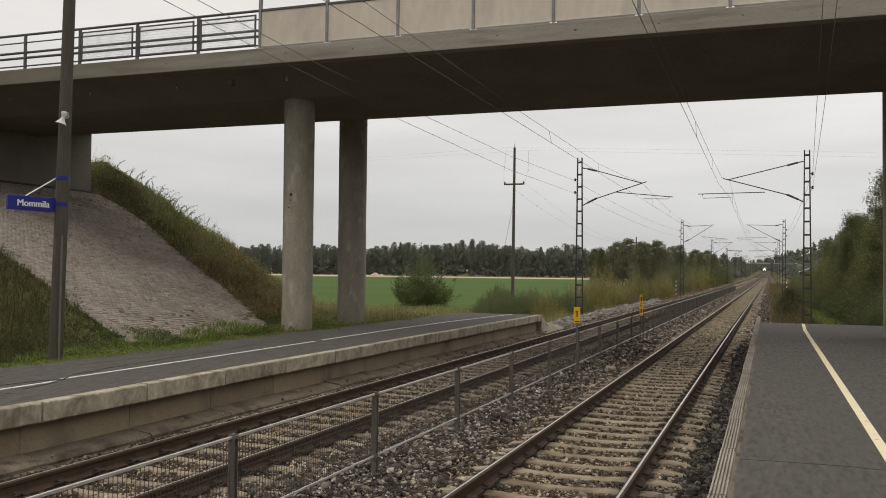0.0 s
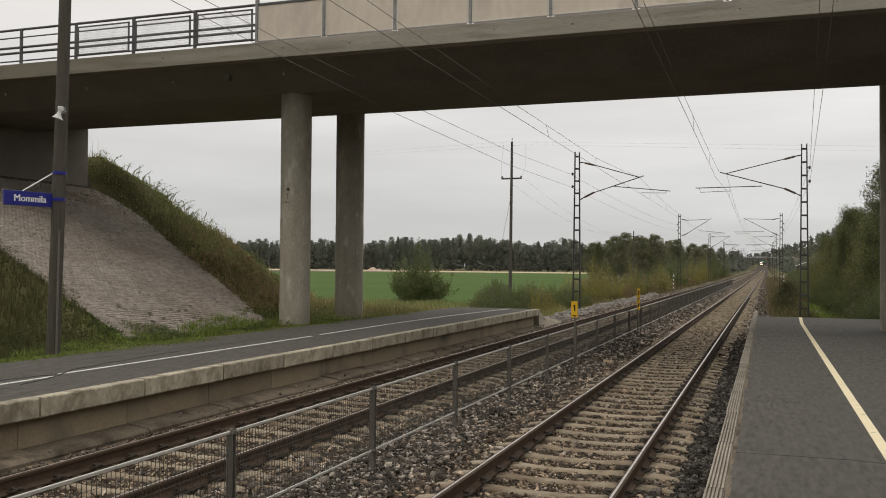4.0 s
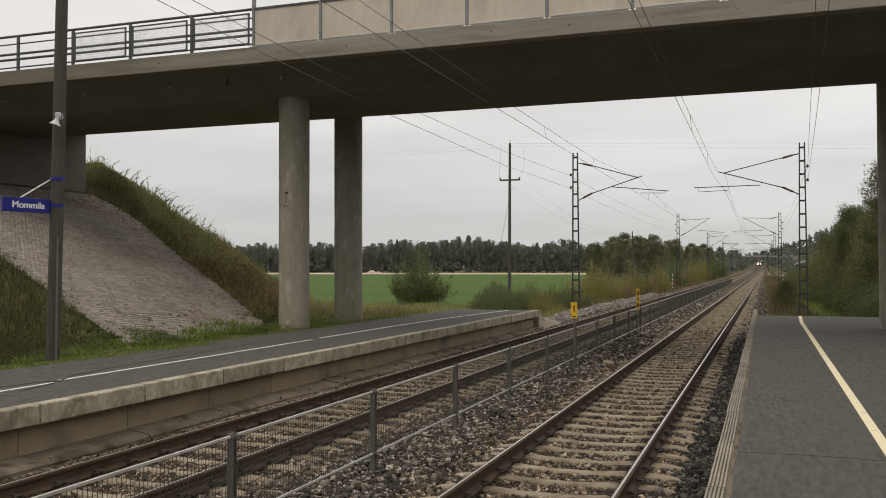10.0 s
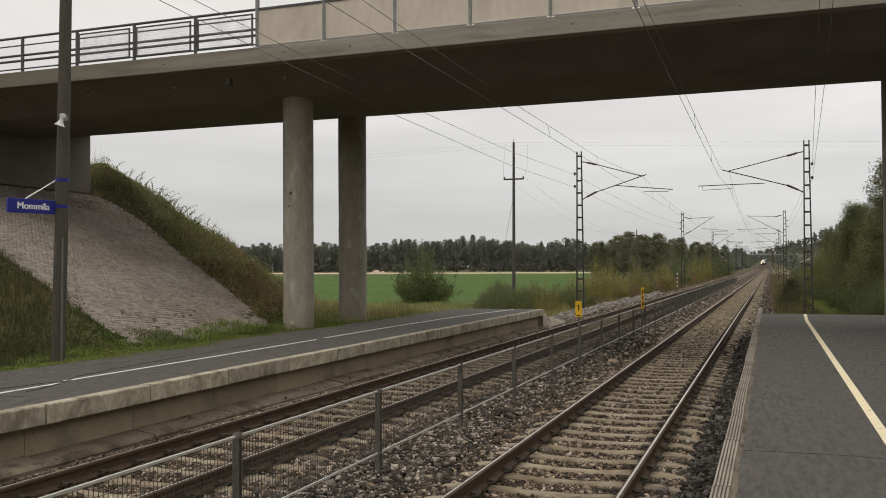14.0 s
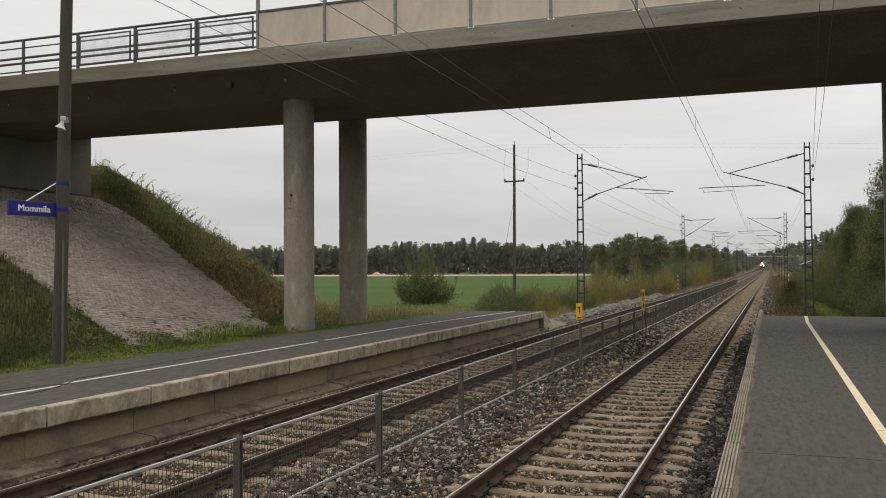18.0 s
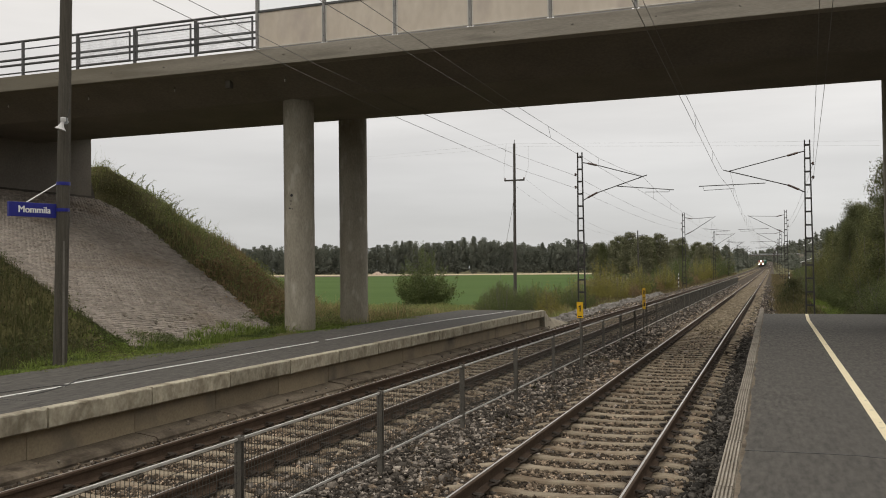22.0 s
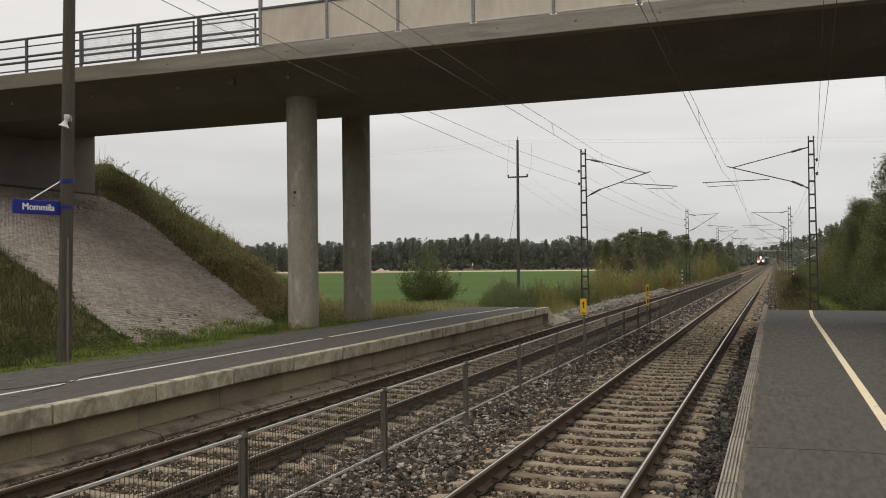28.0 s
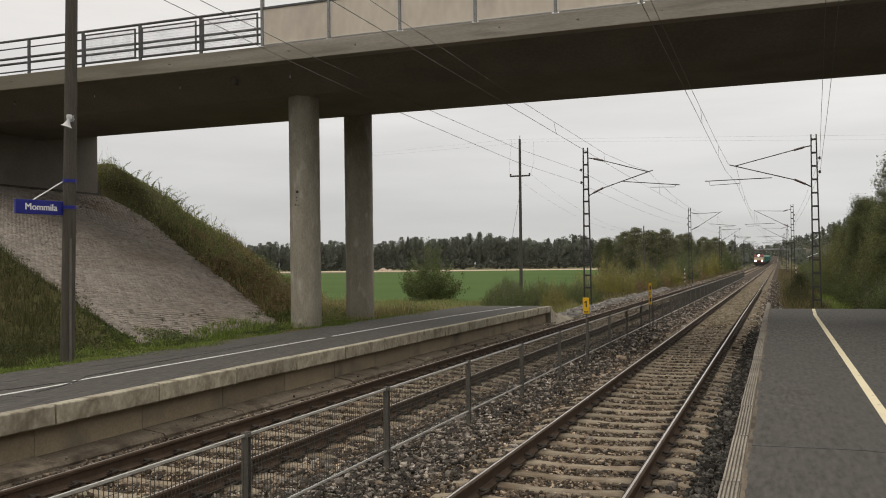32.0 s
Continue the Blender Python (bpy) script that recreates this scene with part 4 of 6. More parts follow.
def slope_paving():
    rng = np.random.default_rng(11)
    vs, fs = [], []
    base = 0
    singles, SINGLE = [], (-15.4, 17.2, 21.0)
    step_x, step_y = 0.115, 0.15
    rows = int(12.4 / step_x)
    for r in range(rows):
        x = -25.75 + r * step_x
        if slope_plane(x) < 0.5:
            break
        y0, y1 = near_edge(x), far_edge(x)
        n = int((y1 - y0) / step_y)
        off = 0.075 * (r % 2)
        for k in range(n + 1):
            y = y0 + off + k * step_y
            # stones lost one by one or in pairs, more of them along the upper edge and low down
            worn = math.sin(x * 1.3 + 2.1 * math.sin(y * 0.9)) * math.sin(y * 1.7 + 0.6 * x)
            if y + step_y > y1 or rng.random() < 0.018 + 0.12 * (y > y1 - 0.4) + 0.05 * (y > y1 - 1.6) + 0.07 * (worn > 0.55) + 0.03 * (x > -16.5):
                continue
            if x > SINGLE[0] and SINGLE[1] < y < SINGLE[2] and len(singles) < 300:
                singles.append((x + step_x / 2, y + step_y / 2))
                continue
            a, b = step_x * 0.5 - 0.007, step_y * 0.5 - 0.006
            h = rng.uniform(0.055, 0.066)
            cx, cy = x + step_x / 2 + rng.uniform(-0.008, 0.008), y + step_y / 2 + rng.uniform(-0.01, 0.01)
            t1, t2 = rng.uniform(-0.004, 0.004, 2)
            q = []
            for (sx, sy, top) in ((-1, -1, 0), (1, -1, 0), (1, 1, 0), (-1, 1, 0), (-0.92, -0.95, 1), (0.92, -0.95, 1), (0.92, 0.95, 1), (-0.92, 0.95, 1)):
                px, py = cx + sx * a, cy + sy * b
                q.append((px + top * h * 0.3, py, slope_plane(px) - 0.12 + top * (h + 0.04 + t1 * sx + t2 * sy)))
            vs += q
            fs += [(base + 4, base + 5, base + 6, base + 7), (base, base + 1, base + 5, base + 4), (base + 1, base + 2, base + 6, base + 5),
                   (base + 2, base + 3, base + 7, base + 6), (base + 3, base, base + 4, base + 7)]
            base += 8
    me = array_mesh("slope_paving", np.array(vs), np.array(fs), [PAVER])
    apron = solid("slope_paving", me, PAVER, "sloping apron of small grey-beige paving stones under the bridge", "paving", "structure")
    # the stones of the lowest stretch, one by one
    shapes = []
    for k in range(4):
        a, b, h = step_x * 0.5 - 0.007, step_y * 0.5 - 0.006, 0.05 + 0.004 * k
        g = Geo().hexa([(-a, -b, -0.05), (a, -b, -0.05), (a, b, -0.05), (-a, b, -0.05),
                        (-a * 0.92, -b * 0.95, h), (a * 0.92, -b * 0.95, h - 0.003 * k), (a * 0.92, b * 0.95, h), (-a * 0.92, b * 0.95, h - 0.004)])
        shapes.append(g.mesh("paving_stone", LOOSE_PAVER))
    tilt = math.degrees(math.atan(0.385))
    for k, (x, y) in enumerate(singles):
        part("paving_stone", shapes[(k * 7) % 4], None, apron, at=pose(x + rng.uniform(-0.006, 0.006), y + rng.uniform(-0.008, 0.008), slope_plane(x) - 0.075 + rng.uniform(-0.005, 0.005), rng.uniform(-2, 2), tilt + rng.uniform(-2, 2), rng.uniform(-2, 2)))
    return apron


slope_paving()
solid("road", Geo().box(-90, -26.1, 21.4, 28.6, 7.5, 8.02), ASPHALT, "asphalt road on the embankment leading to the bridge", "road", "structure")
solid("embankment_right", Geo().prism([(8, 0.3), (20.7, 7.6), (29.3, 7.6), (42, 0.3)], 16.9, 90), GROUND, "grassy road embankment on the other side", "embankment", "structure")


# ---- fence between the tracks ----
FENCE_X = -4.45


def fence():
    fc = thing("mesh_fence", "low galvanised steel mesh fence between the two tracks", "fence", pose(FENCE_X, 0, 0))
    post = Geo().prism([(-0.032, -0.032), (0.032, -0.032), (0.032, -0.024), (0.008, -0.024), (0.008, 0.024), (0.032, 0.024), (0.032, 0.032), (-0.032, 0.032), (-0.032, 0.024), (-0.008, 0.024),
                        (-0.008, -0.024), (-0.032, -0.024)], -0.35, 0.77, "z").mesh("post", FENCE_STEEL)
    clamp = Geo().box(-0.034, 0.034, -0.036, 0.036, -0.016, 0.016).mesh("clamp", FENCE_STEEL, bevel=0.003)
    rail = Geo().box(-0.012, 0.012, 0.03, 3.02, -0.012, 0.012).mesh("rail_bar", FENCE_BAR, bevel=0.004)
    wires = Geo()
    for k in range(60):
        y = 0.05 + 0.05 * k
        wires.box(-0.002, 0.002, y - 0.002, y + 0.002, 0.01, 0.72)
    for k in range(8):
        z = 0.09 + 0.09 * k
        wires.box(-0.002, 0.002, 0.03, 3.02, z - 0.002, z + 0.002)
    wires = wires.mesh("mesh_panel", FENCE_WIRE)
    for k in range(-4, 40):
        y = 6.88 + 3.05 * k
        g, d = float(grade(y)), float(drift(y))
        up = part("post", post, None, fc, at=pose(d, y, g))
        for z in (0.74, 0.0) if y < 40 else ():
            part("clamp", clamp, None, up, at=pose(0, 0, z))
        part("top_bar", rail, None, fc, at=pose(d, y, 0.74 + g))
        part("bottom_bar", rail, None, fc, at=pose(d, y, g))
        part("mesh_panel", wires, None, fc, at=pose(d, y, g))
    return fc


fence()


def text_mesh(body, size, mat, depth=0.002, bold=0.0):
    """Lettering in the built-in font; bold: strokes thickened by doubling the letters a little aside."""
    cu = bpy.data.curves.new("lettering", "FONT")
    cu.body, cu.size, cu.align_x, cu.align_y, cu.extrude = body, size, "CENTER", "CENTER", depth
    ob = bpy.data.objects.new("lettering", cu)
    me = bpy.data.meshes.new_from_object(ob)
    bpy.data.objects.remove(ob)
    if bold:
        v, f = [tuple(q.co) for q in me.vertices], [tuple(q.vertices) for q in me.polygons]
        n, me = len(v), bpy.data.meshes.new("lettering")
        shifts = (-bold, 0.0, bold)
        me.from_pydata([(x + d, y, z + 0.0004 * k) for k, d in enumerate(shifts) for x, y, z in v], [], [tuple(i + n * k for i in q) for k in range(3) for q in f])
    me.materials.clear()
    me.materials.append(mat)
    return me


def track_sign(y, number, label):
    sg = thing("track_sign", label, "sign", pose(FENCE_X + 0.07, y, 0))
    part("post", Geo().rod((0, 0, -0.3), (0, 0, 1.40), 0.024, n=8), FENCE_STEEL, sg)
    part("plate", Geo().box(-0.078, 0.078, -0.035, -0.023, 1.0, 1.39), YELLOW, sg, "yellow enamel plate", bevel=0.004)
    part("lower_mark", Geo().box(-0.05, 0.05, -0.039, -0.034, 1.03, 1.055), BLACK, sg)
    if number:
        digit = [(-0.007, 1.16), (0.019, 1.16), (0.019, 1.31), (0.001, 1.31), (-0.034, 1.284), (-0.034, 1.258), (-0.007, 1.274)]
        part("number", Geo().prism(digit, -0.041, -0.034, "y"), BLACK, sg, "black track number")
    else:
        part("upper_mark", Geo().box(-0.03, 0.03, -0.039, -0.034, 1.15, 1.30), BLACK, sg)
        part("plate", Geo().box(-0.078, 0.078, -0.035, -0.023, 0.62, 0.97), YELLOW, sg, "second yellow enamel plate", bevel=0.004)
        part("lower_mark", Geo().box(-0.035, 0.035, -0.039, -0.034, 0.72, 0.86), BLACK, sg)
    return sg


track_sign(21.7, "1", "small yellow track number sign on a post by the fence")
second_sign = track_sign(33.2, "", "two small yellow plates on a post by the fence")
second_sign.matrix_basis = pose(FENCE_X + 0.07, 33.2, 0.08, 0, 0, 55)


# ---- catenary ----
MAST_Y = [49.3 + 61 * k for k in range(13)]


def catenary_mast(side, tip_z, nearer=0.0):
    """Ladder mast with a hinged cantilever towards its track; built for the left, mirrored for the right."""
    s = 1 if side == "left" else -1
    reach = 3.40 if side == "left" else 3.85
    (xa, za), (xb, zb), hold = ((2.23, 6.66), (5.24, 6.34), 3.7) if side == "left" else ((1.85, 6.50), (5.18, 6.47), 3.45)
    xa, xb, hold = xa + nearer, xb + nearer, hold + nearer
    ms = thing("catenary_mast", "dark steel ladder mast carrying the overhead line", "mast", group="catenary masts")
    top = 8.62
    for c in (-1, 1):
        part("chord", Geo().hexa([(c * 0.20 - 0.04, -0.05, -0.8), (c * 0.20 + 0.04, -0.05, -0.8), (c * 0.20 + 0.04, 0.05, -0.8), (c * 0.20 - 0.04, 0.05, -0.8),
                                  (c * 0.12 - 0.03, -0.05, top), (c * 0.12 + 0.03, -0.05, top), (c * 0.12 + 0.03, 0.05, top), (c * 0.12 - 0.03, 0.05, top)]), MAST, ms)
    z = 0.2
    while z < top:
        w = 0.20 - 0.08 * (z + 0.8) / (top + 0.8)
        part("batten", Geo().box(-w, w, -0.055, 0.055, z - 0.045, z + 0.045), MAST, ms)
        z += 0.68
    part("foundation", Geo().box(-0.4, 0.4, -0.4, 0.4, -1.0, -0.45), COPING, ms, "concrete foundation block")
    tip = (s * reach, 0, tip_z)
    part("top_arm", Geo().rod((s * 0.12, 0, 8.05), (s * 0.5, 0, 7.98), 0.03).rod((s * 0.9, 0, 7.88), tip, 0.024), MAST, ms)
    part("insulator", Geo().rod((s * 0.45, 0, 7.99), (s * 0.95, 0, 7.86), 0.055, n=8), INSULATOR, ms, "ribbed brown insulator")
    part("lower_arm", Geo().rod((s * 0.15, 0, 5.95), (s * 0.45, 0, 6.12), 0.03).rod((s * 0.9, 0, 6.33), (s * (reach + 0.25), 0, tip_z + 0.08), 0.026), MAST, ms)
    part("insulator", Geo().rod((s * 0.42, 0, 6.10), (s * 0.95, 0, 6.36), 0.055, n=8), INSULATOR, ms, "ribbed brown insulator")
    part("registration_arm", Geo().rod((s * xa, 0, za), (s * xb, 0, zb), 0.022), MAST, ms)
    part("steady_arm", Geo().tube([(s * (xb - 0.2), 0, zb), (s * (xb - 0.25), 0, 6.24), (s * hold, 0, 6.28)], 0.015), MAST, ms)
    for zz in (7.40, 6.70):
        part("bracket_insulator", Geo().rod((-s * 0.13, 0, zz), (-s * 0.22, 0, zz), 0.02).lathe([(0.03, -0.08), (0.07, -0.04), (0.04, 0.0), (0.07, 0.04), (0.03, 0.08)], 8, (-s * 0.26, 0, zz)), INSULATOR, ms)
    return ms


for side, x in (("left", -10.05), ("right", 1.67)):
    offset = 0.2 if side == "left" else 0.17
    first = catenary_mast(side, 7.12 if side == "left" else 7.19, -offset if side == "left" else offset)
    first.matrix_basis = pose(x + offset, MAST_Y[0], float(grade(MAST_Y[0])))
    inner = 0.35 if side == "left" else 0.0
    second = catenary_mast(side, 8.0)
    second.matrix_basis = pose(x + inner, MAST_Y[1], float(grade(MAST_Y[1])))
    for y in MAST_Y[2:]:
        copy_thing(second, pose(x + inner, y, float(grade(y))))


def overhead_line(xc, label, lead, sag):
    """Contact wire and messenger with droppers, lowered under the bridge."""
    ln = thing("overhead_line", label, "overhead wire", pose(xc, 0, 0), "overhead lines")
    contact, mess, drops = [], [], []
    for a, b in zip(MAST_Y[:-1], MAST_Y[1:]):
        k = MAST_Y.index(a)
        for i in range(12):
            t = i / 12
            y = a + (b - a) * t
            st = 0.2 * (1 - 2 * t) * (1 if k % 2 == 0 else -1)
            zc = 6.28 + float(grade(y))
            zm = (7.15 if k == 0 else 8.0) * (1 - t) + 8.0 * t - 0.9 * 4 * t * (1 - t) + float(grade(y))
            contact.append((st, y, zc))
            mess.append((st, y, zm))
            if i % 2 == 1 and k < 5:
                drops.append(((st, y, zc), (st, y, zm)))
    x0 = lambda y: lead[0] + (lead[1] - lead[0]) * (y - 12) / 28
    head_c = [(x0(y), y, 6.30) for y in (-50.0, 12.0, 28.0, 42.0)]
    head_m = [(lead[2], y, z) for y, z in ((-50.0, 7.6), (13.7, sag[0]), (24.3, sag[1]), (36.5, sag[2]), (43.5, sag[3]))]
    part("contact_wire", Geo().tube(head_c + contact, 0.0065, 5), WIRE, ln)
    part("messenger_wire", Geo().tube(head_m + mess, 0.006, 5), WIRE, ln)
    for a, b in drops + [((x0(y), y, 6.3), (lead[2], y, z)) for y, z in ((27.6, 0.3 * sag[2] + 0.7 * sag[1]), (36.3, sag[2]))]:
        part("dropper", Geo().rod(a, b, 0.005, n=4), WIRE, ln)
    return ln


overhead_line(TRACKS["left"], "overhead contact wire and messenger of the second track", (0.33, 0.15, 0.15), (6.82, 6.69, 6.67, 6.90))
overhead_line(TRACKS["right"] + 0.1, "overhead contact wire and messenger of the near track", (0.22, 0.03, 0.08), (7.00, 6.80, 6.70, 6.72))


def side_wires(x, outer, label, ways):
    """Two return wires; ways: for each its height at the masts and its lead-in past the bridge."""
    ln = thing("feeder_wires", label, "wire", pose(x, 0, 0))
    for z, lead_in in ways:
        pts = [(a - x, b, c) for a, b, c in lead_in]
        for a, b in zip(MAST_Y[:-1], MAST_Y[1:]):
            pts += [(outer, a + (b - a) * t / 8, z - 0.3 * 4 * (t / 8) * (1 - t / 8) + float(grade(a + (b - a) * t / 8))) for t in range(8)]
        part("wire", Geo().tube(pts, 0.007, 5), WIRE, ln)
    return ln


side_wires(-10.05, -0.17, "pair of return wires along the masts by the meadow",
           ((7.39, [(-10.1, -50, 8.2), (-10.1, 14, 7.29), (-10.1, 19.1, 7.14), (-10.1, 26, 7.08), (-10.1, 36, 7.06)]),
            (6.69, [(-10.1, -50, 8.0), (-10.1, 13, 7.0), (-10.1, 17.6, 6.82), (-10.1, 23.7, 6.64), (-10.1, 36, 6.48)])))
side_wires(1.22, 0.89, "pair of return wires along the masts by the trees",
           ((7.41, [(-1.3, -50, 7.6), (0.91, 17.5, 7.0), (1.21, 25.6, 7.0), (1.43, 31.7, 7.0)]),
            (6.72, [(-1.1, -50, 7.2), (1.09, 16.8, 6.8), (1.36, 24.6, 6.78), (1.62, 33.0, 6.76)])))


def cable_box():
    bx = thing("cable_box", "small pale grey cable box at the foot of the mast", "cable box", pose(-9.45, 48.4, -0.55))
    part("body", Geo().box(-0.12, 0.12, -0.08, 0.08, 0.0, 0.42), SPEAKER, bx, "pale grey plastic body", bevel=0.012)
    part("lid", Geo().prism([(-0.14, 0.42), (0.14, 0.42), (0.12, 0.46), (-0.12, 0.46)], -0.10, 0.10, "y"), SPEAKER, bx)
    return bx


cable_box()


# ---- striped markers beside the second pair of masts ----
def striped_marker(x, y):
    mk = thing("striped_marker", "black and white striped marker post beside the mast", "marker post", pose(x, y, float(grade(y)) - 0.5), "striped markers")
    for k in range(8):
        part("band", Geo().rod((0, 0, 0.24 * k), (0, 0, 0.24 * k + 0.235), 0.038, n=10), WHITE if k % 2 else BLACK, mk)
    return mk


striped_marker(1.94, MAST_Y[1])
striped_marker(-10.38, MAST_Y[1])


# ---- station pole with name sign and loudspeaker ----
def station_pole():
    pl = thing("station_pole", "weathered wooden pole beside the platform", "pole", pose(-12.44, 13.25, 0.42))
    part("shaft", Geo().rod((0, 0, -0.5), (0.12, 0, 4.0), 0.126, 0.115, n=14).rod((0.12, 0, 4.0), (0.22, 0, 9.2), 0.115, 0.10, n=14), WOOD, pl, smooth=True)
    part("cable_pipe", Geo().rod((0.15, -0.06, 0.0), (0.17, -0.06, 2.4), 0.02, n=8), FENCE_STEEL, pl)
    for z in (2.98, 3.47):
        part("band", Geo().rod((0.03 * z, 0, z - 0.03), (0.03 * z, 0, z + 0.03), 0.127, 0.127, n=14), BLUE, pl, "blue clamp band")
    return pl


station_pole()


def name_sign():
    sg = thing("station_name_sign", "blue station name sign with white letters on the wooden pole", "sign", pose(-12.40, 13.32, 3.39, 0, 0, 78))
    part("board", Geo().box(-1.10, -0.10, -0.03, 0.03, -0.14, 0.12), BLUE, sg, "dark blue enamel board", bevel=0.008)
    part("lettering", text_mesh("Mommila", 0.172, WHITE, 0.002, 0.0045), None, sg, "white station name", at=pose(-0.61, -0.034, -0.012, 90))
    part("stay", Geo().rod((-0.75, 0, 0.12), (-0.10, 0, 0.52), 0.012, n=6), WHITE, sg, "thin white stay rod")
    return sg


name_sign()


def loudspeaker():
    sp = thing("loudspeaker", "small white horn loudspeaker on the wooden pole", "loudspeaker", pose(-12.13, 13.04, 4.97, 0, 0, 0))
    horn = part("horn", Geo().lathe([(0.028, -0.09), (0.034, -0.02), (0.062, 0.04), (0.10, 0.08), (0.108, 0.084), (0.098, 0.082), (0.05, 0.03), (0.02, 0.0)], 20), SPEAKER, sp, "pale grey horn", smooth=True, at=pose(-0.02, -0.03, -0.03, 165, 8, -30))
    part("reflector", Geo().lathe([(0.012, 0.0), (0.03, 0.03), (0.034, 0.06), (0.02, 0.075)], 12), SPEAKER, horn, smooth=True)
    part("driver", Geo().lathe([(0.03, 0.0), (0.05, 0.012), (0.05, 0.075), (0.042, 0.085)], 14), SPEAKER, sp, smooth=True, at=pose(-0.005, -0.005, 0.03, 12, 10, 0))
    part("bracket", Geo().rod((0.0, 0.02, 0.06), (-0.02, 0.14, 0.05), 0.014, n=6).box(-0.06, 0.03, 0.06, 0.075, 0.0, 0.11), GALV, sp, "galvanised bracket")
    part("cable", Geo().tube([(0.0, 0.03, 0.10), (0.02, 0.10, 0.16), (0.0, 0.15, 0.30)], 0.006), BLACK, sp, "thin black cable")
    return sp


loudspeaker()


# ---- power pole in the meadow ----
def power_pole():
    pl = thing("power_pole", "tall dark wooden power pole with a short crossarm", "power pole", pose(-22.72, 82.0, -1.0))
    part("shaft", Geo().rod((0, 0, -0.5), (0.1, 0, 15.05), 0.17, 0.11, n=10), FAR_WOOD, pl, smooth=True)
    part("crossarm", Geo().box(-0.9, 1.05, -0.07, 0.07, 11.50, 11.64), FAR_WOOD, pl)
    for x in (-0.85, 1.0):
        part("insulator", Geo().lathe([(0.03, 0), (0.10, 0.05), (0.06, 0.12), (0.10, 0.18), (0.03, 0.25)], 8, (x, 0, 11.58)), INSULATOR, pl)
    part("top_pin", Geo().rod((0.1, 0, 14.95), (0.12, 0, 15.4), 0.03), MAST, pl)
    part("stay_wire", Geo().rod((-0.05, 0, 9.5), (-2.2, 1.0, 0.0), 0.018, n=4), WIRE, pl)
    for x in (-0.85, 1.0):
        pts = [(x - 3.0 * t / 10, 108 * t / 10, 11.78 - 1.6 * t / 10 - 2.2 * 4 * (t / 10) * (1 - t / 10)) for t in range(11)]
        part("conductor", Geo().tube(pts, 0.007, 4), WIRE, pl)
    for x, top, bow in ((-0.93, 15.08, 0.0), (1.11, 14.72, 0.34)):
        part("jumper", Geo().tube([(x, 0, 11.78), (x + bow, 0, 12.84), (x + 0.24 + bow * 0.3, 0, top)], 0.008, 4), WIRE, pl)
        part("conductor", Geo().tube([(-28.3, 28, top + 3.4), (x + 0.24 + bow * 0.3, 0, top), (30.6, -7, top - 2.5)], 0.004, 4), WIRE, pl)
    return pl



def small_pole():
    pl = thing("power_pole", "distant wooden power pole with a crossarm behind the bushes", "power pole", pose(-26.0, 190.0, -1.0))
    part("shaft", Geo().rod((0, 0, -0.5), (0, 0, 10.9), 0.16, 0.11, n=8), FAR_WOOD, pl, smooth=True)
    part("crossarm", Geo().box(-1.0, 1.0, -0.06, 0.06, 9.7, 9.85), FAR_WOOD, pl)
    for x in (-0.95, 0.0, 0.95):
        part("insulator", Geo().lathe([(0.03, 0), (0.10, 0.05), (0.06, 0.12), (0.10, 0.18), (0.03, 0.25)], 8, (x, 0, 9.8)), INSULATOR, pl)
    return pl


power_pole()
small_pole()


